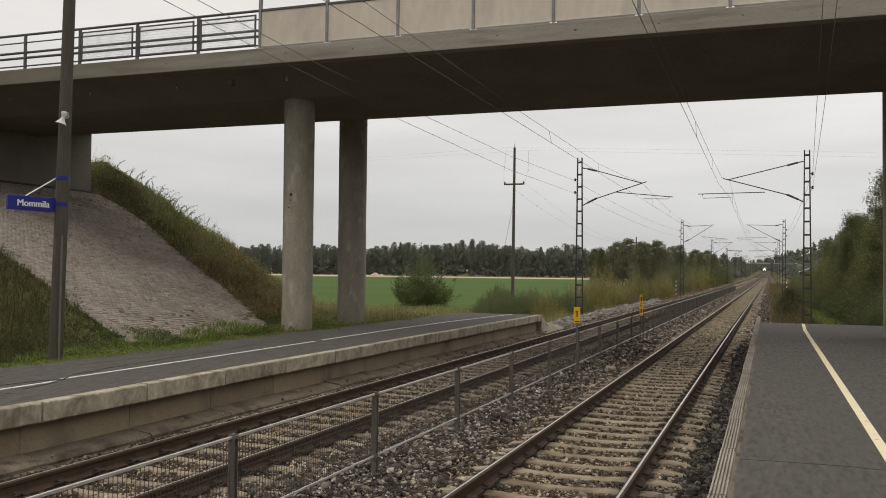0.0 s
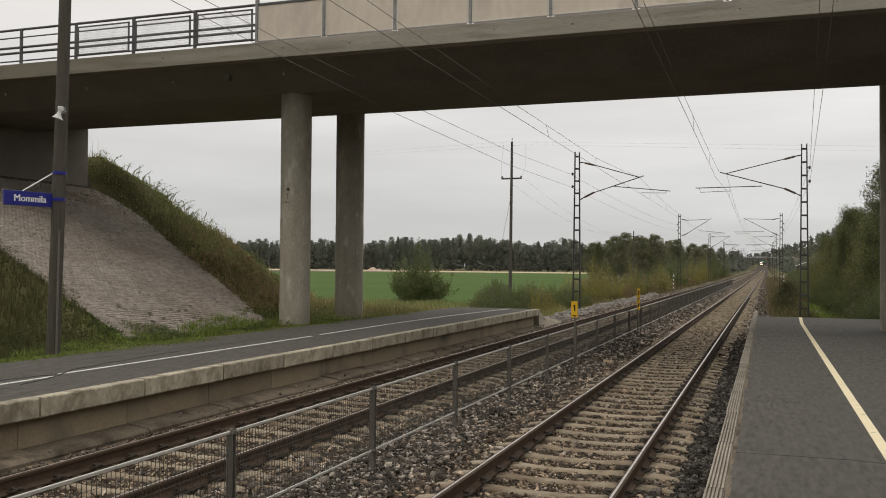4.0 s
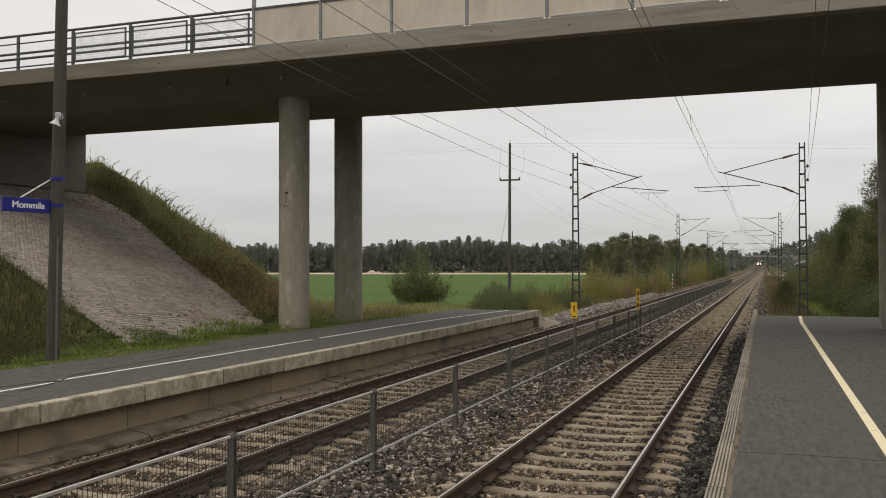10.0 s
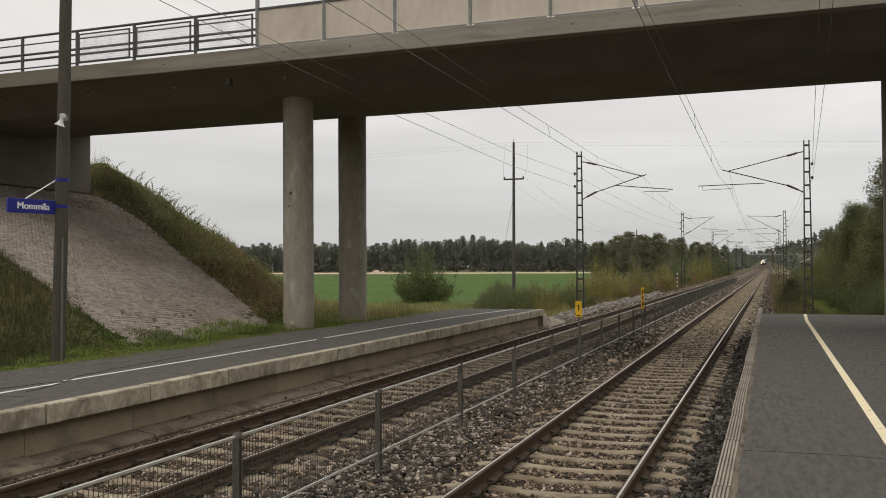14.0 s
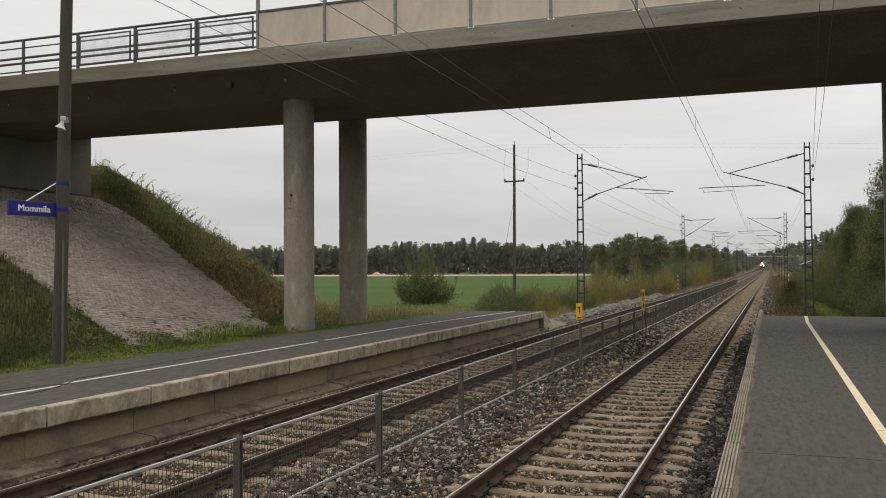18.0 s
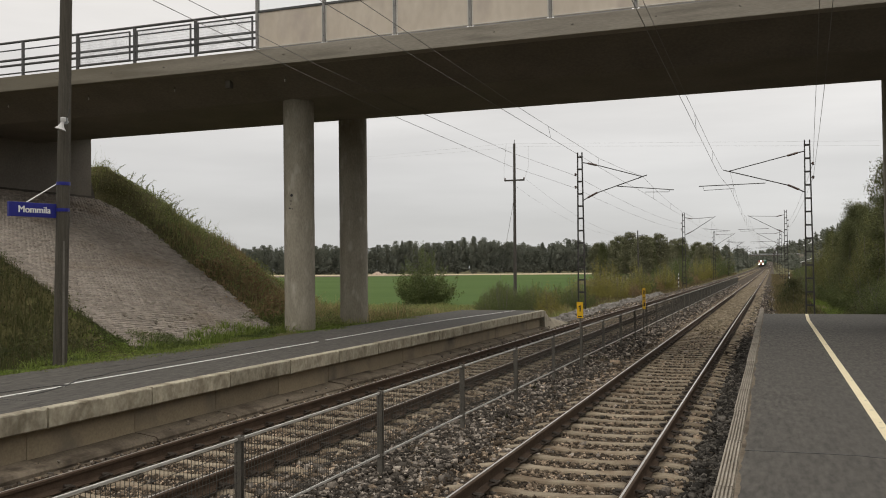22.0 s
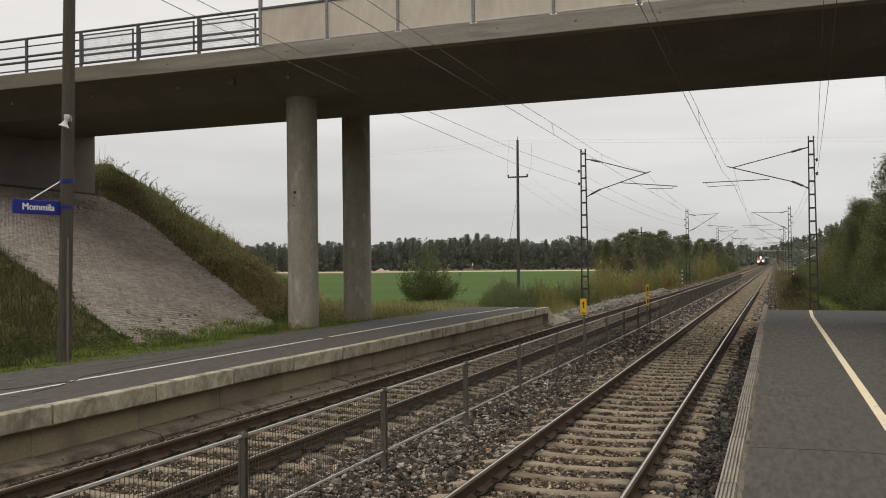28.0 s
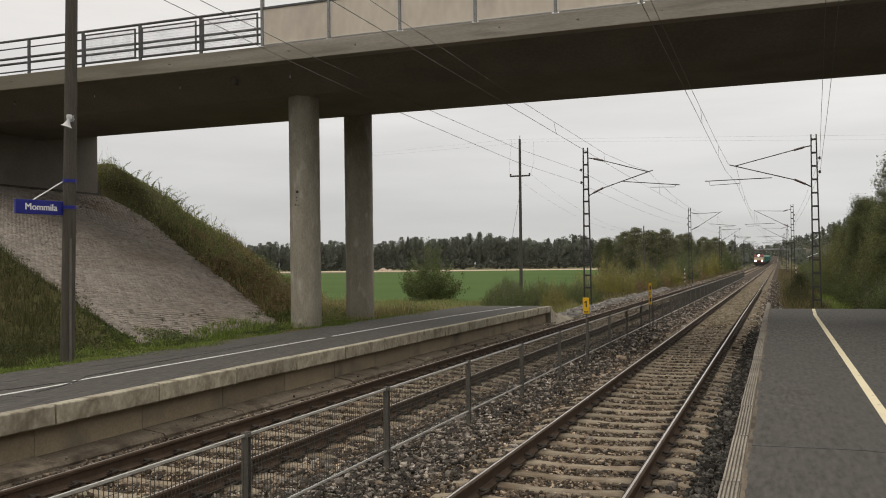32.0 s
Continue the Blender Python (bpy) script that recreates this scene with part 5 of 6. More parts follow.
# ---- ballast stones ----
def ballast_stones():
    rng = np.random.default_rng(3)
    unit = np.array([(-1, -1, -1), (1, -1, -1), (1, 1, -1), (-1, 1, -1), (-1, -1, 1), (1, -1, 1), (1, 1, 1), (-1, 1, 1)], float)
    quads = np.array([(0, 3, 2, 1), (4, 5, 6, 7), (0, 1, 5, 4), (1, 2, 6, 5), (2, 3, 7, 6), (3, 0, 4, 7)])
    px, py, ps = [], [], []
    for y0, y1, per, size in ((-14, 4.5, 110, 0.075), (4.5, 13, 860, 0.046), (13, 24, 480, 0.051), (24, 45, 240, 0.060), (45, 80, 110, 0.07), (80, 120, 55, 0.08)):
        n = int((y1 - y0) * 8.2 * per)
        px.append(np.where(np.full(n, y0 >= 45), rng.uniform(-9.2, 0.25, n), rng.uniform(-8.5, -0.35, n)))
        py.append(rng.uniform(y0, y1, n))
        ps.append(size * rng.lognormal(0, 0.33, n))
    px, py, ps = np.concatenate(px), np.concatenate(py), np.concatenate(ps)
    keep = np.ones(len(px), bool)
    rusty = np.zeros(len(px), bool)
    z = np.full(len(px), -0.238) + rng.uniform(-0.015, 0.012, len(px))
    for xc, first in ((TRACKS["right"], FIRST), (TRACKS["left"], FIRST + 0.2)):
        dx = np.abs(px - xc)
        ph = np.abs((py - first + PITCH / 2) % PITCH - PITCH / 2)
        keep &= ~((dx < 1.30) & (ph < 0.088) & (rng.random(len(px)) > 0.015))
        keep &= ~(np.abs(dx - SEATS) < 0.10)
        inside = dx < 1.55
        rusty |= inside & (rng.random(len(px)) < np.where(dx < 0.75, 0.85, 0.5))
        z = np.where(inside, z - 0.012, z)
    rusty |= (px < -7.9) & (rng.random(len(px)) < 0.3)
    z = np.where((px < -8.2) & (py < 35), z + 0.14, np.where((px < -7.62) & (py < 35), z + 0.055, z))
    keep &= ~((px < -8.0) & (py < 35) & (rng.random(len(px)) > np.where(px < -8.2, 0.012, np.where(px < -8.1, 0.2, 1.0))))
    ps = np.where((px < -7.5) | (np.abs(px - TRACKS["right"]) < 0.72) | (np.abs(px - TRACKS["left"]) < 0.72), ps * 0.84, ps)
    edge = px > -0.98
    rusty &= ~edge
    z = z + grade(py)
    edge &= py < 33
    mid = (px > -5.2) & (px < -3.6)
    rusty |= (~mid) & ~edge & (rng.random(len(px)) < 0.10)
    rusty |= mid & (rng.random(len(px)) < 0.10)
    shoulder = (px > -5.0) & (px < -3.75)
    z = np.where((px > -0.5) & (py > 33.4), z - 0.37 * (px + 0.5), z)
    keep &= ~((px > -0.7) & (py > 40) & (rng.random(len(px)) > 0.25))
    z = np.where(shoulder, z + 0.02 * np.sin(py * 3.1) + 0.01, z)
    px = px + drift(py)
    px, py, ps, z, rusty, edge = px[keep], py[keep], ps[keep], z[keep], rusty[keep], edge[keep]
    for name, sel, mat, label in (("blackened_ballast", edge, DARK_STONE, "darker ballast stones along the platform edge"),
                                  ("ballast", ~rusty & ~edge, STONE, "loose dark grey crushed ballast stones between the tracks"),
                                  ("rusty_ballast", rusty, RUST_STONE, "rust-tinted brown ballast stones between the sleepers")):
        m = int(sel.sum())
        shape = unit[None] * rng.uniform(0.35, 1.1, (m, 8, 1)) * rng.uniform(0.55, 1.15, (m, 1, 3))
        shape[:, :, 2] *= 0.8
        a = rng.uniform(0, 2 * math.pi, m)
        tilt = rng.normal(0, 0.5, m)
        ca, sa, ct, st = np.cos(a)[:, None], np.sin(a)[:, None], np.cos(tilt)[:, None], np.sin(tilt)[:, None]
        x, y, zz = shape[..., 0], shape[..., 1], shape[..., 2]
        y, zz = y * ct - zz * st, y * st + zz * ct
        x, y = x * ca - y * sa, x * sa + y * ca
        s = (ps[sel] * 0.5)[:, None]
        v = np.stack([px[sel][:, None] + x * s, py[sel][:, None] + y * s, z[sel][:, None] + zz * s + 0.01], -1).reshape(-1, 3)
        f = (np.arange(m)[:, None, None] * 8 + quads[None]).reshape(-1, 4)
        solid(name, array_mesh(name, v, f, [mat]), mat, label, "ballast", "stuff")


ballast_stones()


def fine_gravel():
    """Pale gravel that covers the sleepers of the near track beyond the bridge."""
    rng = np.random.default_rng(6)
    unit = np.array([(-1, -1, -1), (1, -1, -1), (1, 1, -1), (-1, 1, -1), (-1, -1, 1), (1, -1, 1), (1, 1, 1), (-1, 1, 1)], float)
    quads = np.array([(0, 3, 2, 1), (4, 5, 6, 7), (0, 1, 5, 4), (1, 2, 6, 5), (2, 3, 7, 6), (3, 0, 4, 7)])
    m = 26000
    y = 33.0 + 72 * rng.random(m) ** 1.4
    x = np.clip(rng.normal(0, 0.42, m), -0.70, 0.70)
    keep = rng.random(m) < smoothstep(33, 44, y)
    side = rng.random(m) < 0.25
    x = np.where(side & (y > 34), rng.uniform(0.92, 1.45, m), x)
    x, y = x[keep] + TRACKS["right"], y[keep]
    m = len(x)
    z = -0.20 + grade(y) + rng.uniform(-0.02, 0.01, m) - 0.03 * (np.abs(x - TRACKS["right"]) > 0.9)
    shape = unit[None] * rng.uniform(0.4, 1.0, (m, 8, 1)) * (0.032 * rng.lognormal(0, 0.35, m))[:, None, None] * np.array([1.2, 1.2, 0.7])
    v = (shape + np.stack([x + drift(y), y, z], 1)[:, None, :]).reshape(-1, 3)
    f = (np.arange(m)[:, None, None] * 8 + quads[None]).reshape(-1, 4)
    solid("fine_gravel", array_mesh("fine_gravel", v, f, [PALE_GRAVEL]), PALE_GRAVEL, "pale fine gravel spread over the sleepers", "gravel", "stuff")


fine_gravel()


def stone_heap():
    rng = np.random.default_rng(8)
    unit = np.array([(-1, -1, -1), (1, -1, -1), (1, 1, -1), (-1, 1, -1), (-1, -1, 1), (1, -1, 1), (1, 1, 1), (-1, 1, 1)], float)
    quads = np.array([(0, 3, 2, 1), (4, 5, 6, 7), (0, 1, 5, 4), (1, 2, 6, 5), (2, 3, 7, 6), (3, 0, 4, 7)])
    m = 2600
    t = rng.random(m)
    y = 41 + 42 * t
    x = -9.55 + rng.normal(0, 0.45, m)
    z = -0.36 + 0.26 * np.exp(-((x + 9.6) / 0.5) ** 2) * (0.6 + 0.4 * np.sin(y * 0.7)) * smoothstep(38, 46, y)
    s = rng.uniform(0.06, 0.16, m)
    shape = unit[None] * rng.uniform(0.5, 1.0, (m, 8, 1)) * rng.uniform(0.6, 1.1, (m, 1, 3)) * s[:, None, None]
    v = (shape + np.stack([x, y, z], 1)[:, None, :]).reshape(-1, 3)
    f = (np.arange(m)[:, None, None] * 8 + quads[None]).reshape(-1, 4)
    solid("stone_heap", array_mesh("stone_heap", v, f, [PALE_STONE]), PALE_STONE, "long low heap of pale broken stones beside the track", "stone heap", "stuff")


PALE_STONE = material("pale_broken_stone", (0.13, 0.12, 0.105), (0.26, 0.24, 0.215), scale=1.2, fine=30, bump=0.3, vary=0.4, island=True)
stone_heap()


# ---- grass ----
def blades(rng, x, y, z, height, width, lean=0.35):
    n = len(x)
    h = height * rng.uniform(0.5, 1.25, n)
    a = rng.uniform(0, 2 * math.pi, n)
    w = width * rng.uniform(0.7, 1.3, n)
    l = h * np.abs(rng.normal(0, lean, n))
    b = rng.uniform(0, 2 * math.pi, n)
    base = np.stack([x, y, z], 1)
    side = np.stack([np.cos(a) * w / 2, np.sin(a) * w / 2, 0 * a], 1)
    mid = base + np.stack([np.cos(b) * l * 0.35, np.sin(b) * l * 0.35, h * 0.6], 1)
    tip = base + np.stack([np.cos(b) * l, np.sin(b) * l, h], 1)
    v = np.stack([base - side, base + side, mid + side * 0.7, tip, mid - side * 0.7], 1).reshape(-1, 3)
    k = np.arange(n)[:, None] * 5
    return v, np.concatenate([k + np.array([[0, 1, 2, 4]]), k + np.array([[4, 2, 3, 3]])], 0)[:, :4]


def grass_patch(name, label, seed, n, xr, yr, surface, height, width, mat, accept=None, lean=0.35):
    rng = np.random.default_rng(seed)
    x, y = rng.uniform(*xr, n), rng.uniform(*yr, n)
    if accept is not None:
        ok = accept(x, y, rng)
        x, y = x[ok], y[ok]
    h = height * (0.75 + 0.5 * np.sin(x * 1.3 + 2 * np.sin(y * 0.8)) * np.sin(y * 1.1))
    z = surface(x, y) - 0.03
    hh = np.maximum(h, height * 0.3)
    v, _ = blades(rng, x, y, z, hh, width, lean)
    v = v.reshape(-1, 5, 3)
    m = len(v)
    tri = np.concatenate([np.arange(m)[:, None] * 5 + np.array([[0, 1, 2]]), np.arange(m)[:, None] * 5 + np.array([[0, 2, 4]]), np.arange(m)[:, None] * 5 + np.array([[4, 2, 3]])])
    return solid(name, array_mesh(name, v.reshape(-1, 3), tri, [mat]), mat, label, "grass", "stuff")


def surf(x, y):
    return np.maximum(ground_bumps(x, y), np.where((x < -11.6) & (y < 48), embankment_height(x, y), -9))


def verge(x, y, rng):
    edge = -11.75 + 0.22 * np.sin(y * 0.9) + 0.1 * np.sin(y * 2.7) + rng.normal(0, 0.12, len(x))
    return (x < edge) & ~((slope_plane(x) > 0.6) & (y > near_edge(x)) & (y < far_edge(x)))


def platform_surf(x, y):
    return np.where(x > -11.95, 0.55, surf(x, y))


grass_patch("grass_verge", "short bright green grass along the platform's back edge", 21, 75000, (-15.5, -11.3), (6, 29), platform_surf, 0.085, 0.014, GRASS, verge, lean=0.8)
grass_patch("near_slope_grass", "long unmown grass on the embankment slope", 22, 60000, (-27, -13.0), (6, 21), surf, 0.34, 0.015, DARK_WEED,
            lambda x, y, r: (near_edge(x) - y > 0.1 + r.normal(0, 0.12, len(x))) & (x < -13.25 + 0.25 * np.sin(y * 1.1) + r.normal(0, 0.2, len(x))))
grass_patch("far_slope_grass", "long unmown grass and weeds on the embankment beside the paving", 23, 70000, (-40, -12.5), (21.5, 44), surf, 0.27, 0.016, WEED,
            lambda x, y, r: (y - np.where(x < -25.9, 29.35, far_edge(np.maximum(x, -25.8))) > -0.1 + r.normal(0, 0.15, len(x))) & (surf(x, y) > 0.3))
grass_patch("brown_slope_grass", "withered brown grass low on the embankment", 24, 20000, (-22, -12.5), (21.5, 34), surf, 0.36, 0.02, BROWN_GRASS,
            lambda x, y, r: (y - far_edge(x) > 0.0) & (surf(x, y) > 0.8) & (surf(x, y) < 3.2 + r.normal(0, 0.6, len(x))))
grass_patch("tall_stalks", "tall seeding grass stalks along the embankment crest", 25, 3000, (-34, -14), (22, 44), surf, 0.75, 0.012, WEED,
            lambda x, y, r: (y - far_edge(np.maximum(x, -25.8)) > 0.3) & (surf(x, y) > 1.2), lean=0.45)
grass_patch("toe_weeds", "green weeds along the foot of the paving", 26, 9000, (-15.0, -12.9), (13, 24), surf, 0.26, 0.03, GRASS,
            lambda x, y, r: (np.abs(slope_plane(x) - 0.52 - 0.1 * np.sin(y * 1.3)) < 0.16), lean=0.6)
grass_patch("edge_litter", "withered yellow-brown grass at the asphalt edge", 61, 9000, (-12.3, -11.2), (7, 30), platform_surf, 0.05, 0.014, BROWN_GRASS,
            lambda x, y, r: np.abs(x + 11.72 - 0.22 * np.sin(y * 0.9) - 0.1 * np.sin(y * 2.7)) < np.abs(r.normal(0, 0.16, len(x))), lean=1.4)
grass_patch("meadow_grass", "dry yellowish meadow grass beyond the platform", 27, 60000, (-45, -10.2), (33.5, 75), surf, 0.42, 0.035, WEED,
            lambda x, y, r: (y - 33.5) > 0.25 * (x + 10) * r.random(len(x)))
grass_patch("dry_meadow_edge", "pale dry grass between the platform and the field", 65, 42000, (-38, -12.0), (27, 62), surf, 0.62, 0.022, DRY_GRASS,
            lambda x, y, r: (surf(x, y) < 0.8) & (y - far_edge(np.maximum(x, -25.8)) > 0.6) & ((y > 35.5) | (x < -12.4)) & (np.sin(x * 0.7 + 0.4 * y) + r.normal(0, 0.6, len(x)) > -0.5), lean=0.6)
grass_patch("near_slope_dry_grass", "brownish withering grass among the weeds on the near slope", 66, 16000, (-27, -13.0), (6, 21), surf, 0.36, 0.014, AUTUMN_WEED,
            lambda x, y, r: (near_edge(x) - y > 0.2 + r.normal(0, 0.12, len(x))) & (x < -13.4) & (np.sin(x * 1.6 + y) * np.sin(y * 1.2) + r.normal(0, 0.4, len(x)) > 0.1), lean=0.6)
grass_patch("fence_weeds", "sparse low green weeds in the ballast at the fence", 63, 1800, (-4.75, -4.0), (5, 26), lambda x, y: 0 * x - 0.21, 0.06, 0.012, DARK_WEED,
            lambda x, y, r: np.sin(y * 1.9) + r.normal(0, 0.5, len(x)) > 0.1, lean=0.9)
grass_patch("right_grass", "rough green grass behind the end of the platform", 28, 42000, (1.8, 9), (33.5, 60), surf, 0.24, 0.025, LEAF_TOE,
            lambda x, y, r: x > 0.4 + r.normal(0, 0.3, len(x)))
grass_patch("trackside_weeds", "withered weeds along the edge of the ballast", 29, 48000, (-0.6, 5.0), (44, 260), surf, 0.40, 0.045, AUTUMN_WEED,
            lambda x, y, r: (r.random(len(x)) < smoothstep(-0.7, 0.5, x)) & ~((y < 75) & (x > 2.6)))
grass_patch("dark_trackside_weeds", "dark low weeds between the ballast and the trees", 62, 26000, (0.2, 4.5), (34.5, 130), surf, 0.35, 0.04, DARK_WEED,
            lambda x, y, r: (r.random(len(x)) < smoothstep(0.2, 1.0, x)) & ~((y < 75) & (x > 2.6)))
grass_patch("green_patch", "patch of fresh green grass before the trackside trees", 64, 26000, (2.5, 7.5), (48, 74), surf, 0.32, 0.025, GRASS,
            lambda x, y, r: np.sin(x * 1.5 + 0.3 * y) + r.normal(0, 0.6, len(x)) > -0.3, lean=0.7)
grass_patch("meadow_side_weeds", "tall withering weeds between the ballast and the bushes", 30, 34000, (-17, -9.9), (62, 300), surf, 0.6, 0.06, AUTUMN_WEED,
            lambda x, y, r: r.random(len(x)) < smoothstep(-9.9, -11.2, x))


def leafy_weeds(name, label, seed, n, xr, yr, accept, height, leaf, mat):
    """Broad-leaved weeds: small leaves at all heights above the slope."""
    rng = np.random.default_rng(seed)
    x, y = rng.uniform(*xr, n), rng.uniform(*yr, n)
    ok = accept(x, y, rng)
    x, y = x[ok], y[ok]
    patch = np.clip(0.35 + 0.75 * np.sin(x * 1.9 + 1.5 * np.sin(y * 1.3)) * np.sin(y * 2.1 + x), 0.12, 1.2)
    reps = 5
    x, y, patch = np.repeat(x, reps), np.repeat(y, reps), np.repeat(patch, reps)
    x = x + rng.normal(0, 0.07, len(x))
    y = y + rng.normal(0, 0.07, len(y))
    p = np.stack([x, y, surf(x, y) + height * patch * rng.uniform(0.1, 1.0, len(x))], 1)
    v, f = leaves(rng, p, leaf)
    return solid(name, array_mesh(name, v, f, [mat]), mat, label, "weeds", "stuff")


far_ok = lambda x, y, r: (y - np.where(x < -25.9, 29.35, far_edge(np.maximum(x, -25.8))) > -0.05 + r.normal(0, 0.15, len(x))) & (surf(x, y) > 0.3)
near_ok = lambda x, y, r: (near_edge(x) - y > 0.1 + r.normal(0, 0.15, len(x))) & (x < -13.35 + 0.25 * np.sin(y * 1.1) + r.normal(0, 0.2, len(x)))
toe_ok = lambda x, y, r: (x < -13.0 - 0.5 * np.sin(y * 1.7) - 0.35 * r.random(len(x))) & (slope_plane(x) < 0.62 + 0.3 * np.clip(np.sin(y * 1.15 + 0.6) + 0.3 * np.sin(y * 3.1), 0, 1)) & (y > 11)
verge_ok = lambda x, y, r: verge(x, y, r) & (np.sin(x * 2.1 + y * 1.3) * np.sin(y * 0.7 + 1) > -0.2)
leafy_weeds("slope_weeds", "olive-green leafy weeds on the embankment", 51, 22000, (-40, -12.5), (21.5, 44), far_ok, 0.5, 0.065, LEAF_WEED)
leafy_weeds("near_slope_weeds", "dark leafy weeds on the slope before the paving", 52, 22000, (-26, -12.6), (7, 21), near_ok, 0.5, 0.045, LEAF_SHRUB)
leafy_weeds("toe_leaves", "dark green leafy weeds along the foot of the paving", 54, 12000, (-14.6, -12.8), (11, 24), toe_ok, 0.26, 0.035, LEAF_TOE)
leafy_weeds("verge_leaves", "low bright green plants in the grass verge", 55, 8000, (-14.5, -11.4), (7, 28), verge_ok, 0.09, 0.05, GRASS)
leafy_weeds("withered_weeds", "reddish-brown withered weeds low on the embankment", 53, 3500, (-20, -12.5), (21.5, 32),
            lambda x, y, r: far_ok(x, y, r) & (surf(x, y) < 2.4) & (surf(x, y) > 0.75), 0.55, 0.09, LEAF_BROWN)


def crest_weeds():
    """Tall arching weeds with leafy tips that stand out above the embankment's grass."""
    rng = np.random.default_rng(67)
    x, y = rng.uniform(-26, -14, 1500), rng.uniform(22, 34, 1500)
    ok = (y - far_edge(x) > 0.9) & (y - far_edge(x) < 3.6) & (surf(x, y) > 1.3)
    x, y = x[ok][:130], y[ok][:130]
    n, steps = len(x), 9
    base = np.stack([x, y, surf(x, y)], 1)
    h, turn = rng.uniform(0.35, 0.8, n), rng.normal(0.3, 0.7, n)
    reach = h * rng.uniform(0.3, 0.8, n)
    t = np.linspace(0, 1, steps)
    spine = base[:, None, :] + np.stack([(reach * np.cos(turn))[:, None] * t ** 2, (reach * np.sin(turn))[:, None] * t ** 2, h[:, None] * (t - 0.28 * t ** 3)], -1)
    wide = np.array([0.009, 0.006, 0.0])
    ring = np.stack([spine - wide, spine + wide], 2).reshape(-1, 3)
    k = (np.arange(n)[:, None] * steps + np.arange(steps - 1)[None]).ravel() * 2
    stems = np.stack([k, k + 1, k + 3, k + 2], 1)
    pts = np.repeat(spine[:, 3:, :].reshape(-1, 3), 3, 0) + rng.normal(0, 0.025, (n * (steps - 3) * 3, 3))
    v, f = leaves(rng, pts, 0.05)
    me = array_mesh("crest_weeds", np.concatenate([ring, v]), np.concatenate([stems, f + len(ring)]), [LEAF_WEED])
    solid("crest_weeds", me, LEAF_WEED, "tall arching weeds above the embankment grass", "weeds", "stuff")


crest_weeds()


# ---- trees and bushes ----
def crown_mesh(rng, height, radius, low, n, leaf, mat, shape):
    clumps = int(26 + n / 160)
    t = rng.random(clumps) ** 0.8
    zc = low + (height - low) * t
    if shape == "cone":
        rr = radius * (1.02 - t) ** 0.8
    elif shape == "birch":
        rr = radius * np.sin(np.pi * (0.12 + 0.83 * t)) ** 0.7 * (1.1 - 0.35 * t)
    else:
        rr = radius * np.sqrt(np.clip(1 - (2 * (0.35 + 0.65 * t) - 1) ** 2 * 0.96, 0.02, 1))
    a = rng.uniform(0, 2 * math.pi, clumps)
    r = rr * np.sqrt(rng.uniform(0.15, 1.0, clumps)) * rng.uniform(0.75, 1.18, clumps)
    cc = np.stack([r * np.cos(a), r * np.sin(a), zc], 1)
    if shape == "shoots":
        k = int(40 + n / 160)
        a2, r2 = rng.uniform(0, 2 * math.pi, k), np.sqrt(rng.random(k))
        foot = np.stack([0.45 * radius * r2 * np.cos(a2), 0.45 * radius * r2 * np.sin(a2), 0 * a2], 1)
        hgt = height * (1.05 - 0.72 * r2) * rng.uniform(0.45, 1.1, k)
        tip = np.stack([radius * r2 * np.cos(a2) * rng.uniform(0.8, 1.2, k), radius * r2 * np.sin(a2) * rng.uniform(0.8, 1.2, k), hgt], 1)
        pick = rng.integers(0, k, n)
        t = rng.random((n, 1)) ** 0.8 * 0.93 + 0.07
        p = foot[pick] + (tip - foot)[pick] * t + rng.normal(size=(n, 3)) * (0.03 + 0.075 * radius * (1.15 - t)) * np.array([1, 1, 0.9])
        p[:, 2] = np.maximum(p[:, 2], 0.08)
        v, f = leaves(rng, p, leaf)
        return array_mesh("crown", v, f, [mat]), tip
    pick = rng.integers(0, clumps, n)
    spread = radius * 0.17 * rng.uniform(0.6, 1.3, (clumps, 1))[pick]
    p = cc[pick] + np.clip(rng.normal(size=(n, 3)), -1.5, 1.5) * spread * np.array([1, 1, 0.8])
    p[:, 2] = np.maximum(p[:, 2], 0.1)
    v, f = leaves(rng, p, leaf)
    return array_mesh("crown", v, f, [mat]), cc


def tree(name, label, category, seed, height, radius, n, leaf, mat, shape="round", low=0.1, stems=1, at=None, group=""):
    rng = np.random.default_rng(seed)
    tr = thing(name, label, category, at, group)
    me, cc = crown_mesh(rng, height, radius, low * height, n, leaf, mat, shape)
    part("crown", me, None, tr)
    g = Geo()
    for s in range(stems):
        a = 2 * math.pi * s / max(stems, 1) + rng.uniform(0, 1)
        off = 0.0 if stems == 1 else 0.12 * radius
        foot = Vector((off * math.cos(a), off * math.sin(a), -0.3))
        top = Vector((off * 4 * math.cos(a), off * 4 * math.sin(a), height * 0.82))
        r0 = max(0.02, height * 0.014 / (1 if stems == 1 else 1.8))
        g.rod(foot, foot.lerp(top, 0.5), r0, r0 * 0.65, n=7).rod(foot.lerp(top, 0.5), top, r0 * 0.65, r0 * 0.2, n=7)
        for c in cc[rng.integers(0, len(cc), 9)]:
            t = float(np.clip((c[2] / height) * 0.8, 0.1, 0.8))
            g.rod(foot.lerp(top, t), Vector(c), r0 * 0.35, r0 * 0.08, n=5, caps=False)
    part("trunk", g, BARK, tr)
    return tr


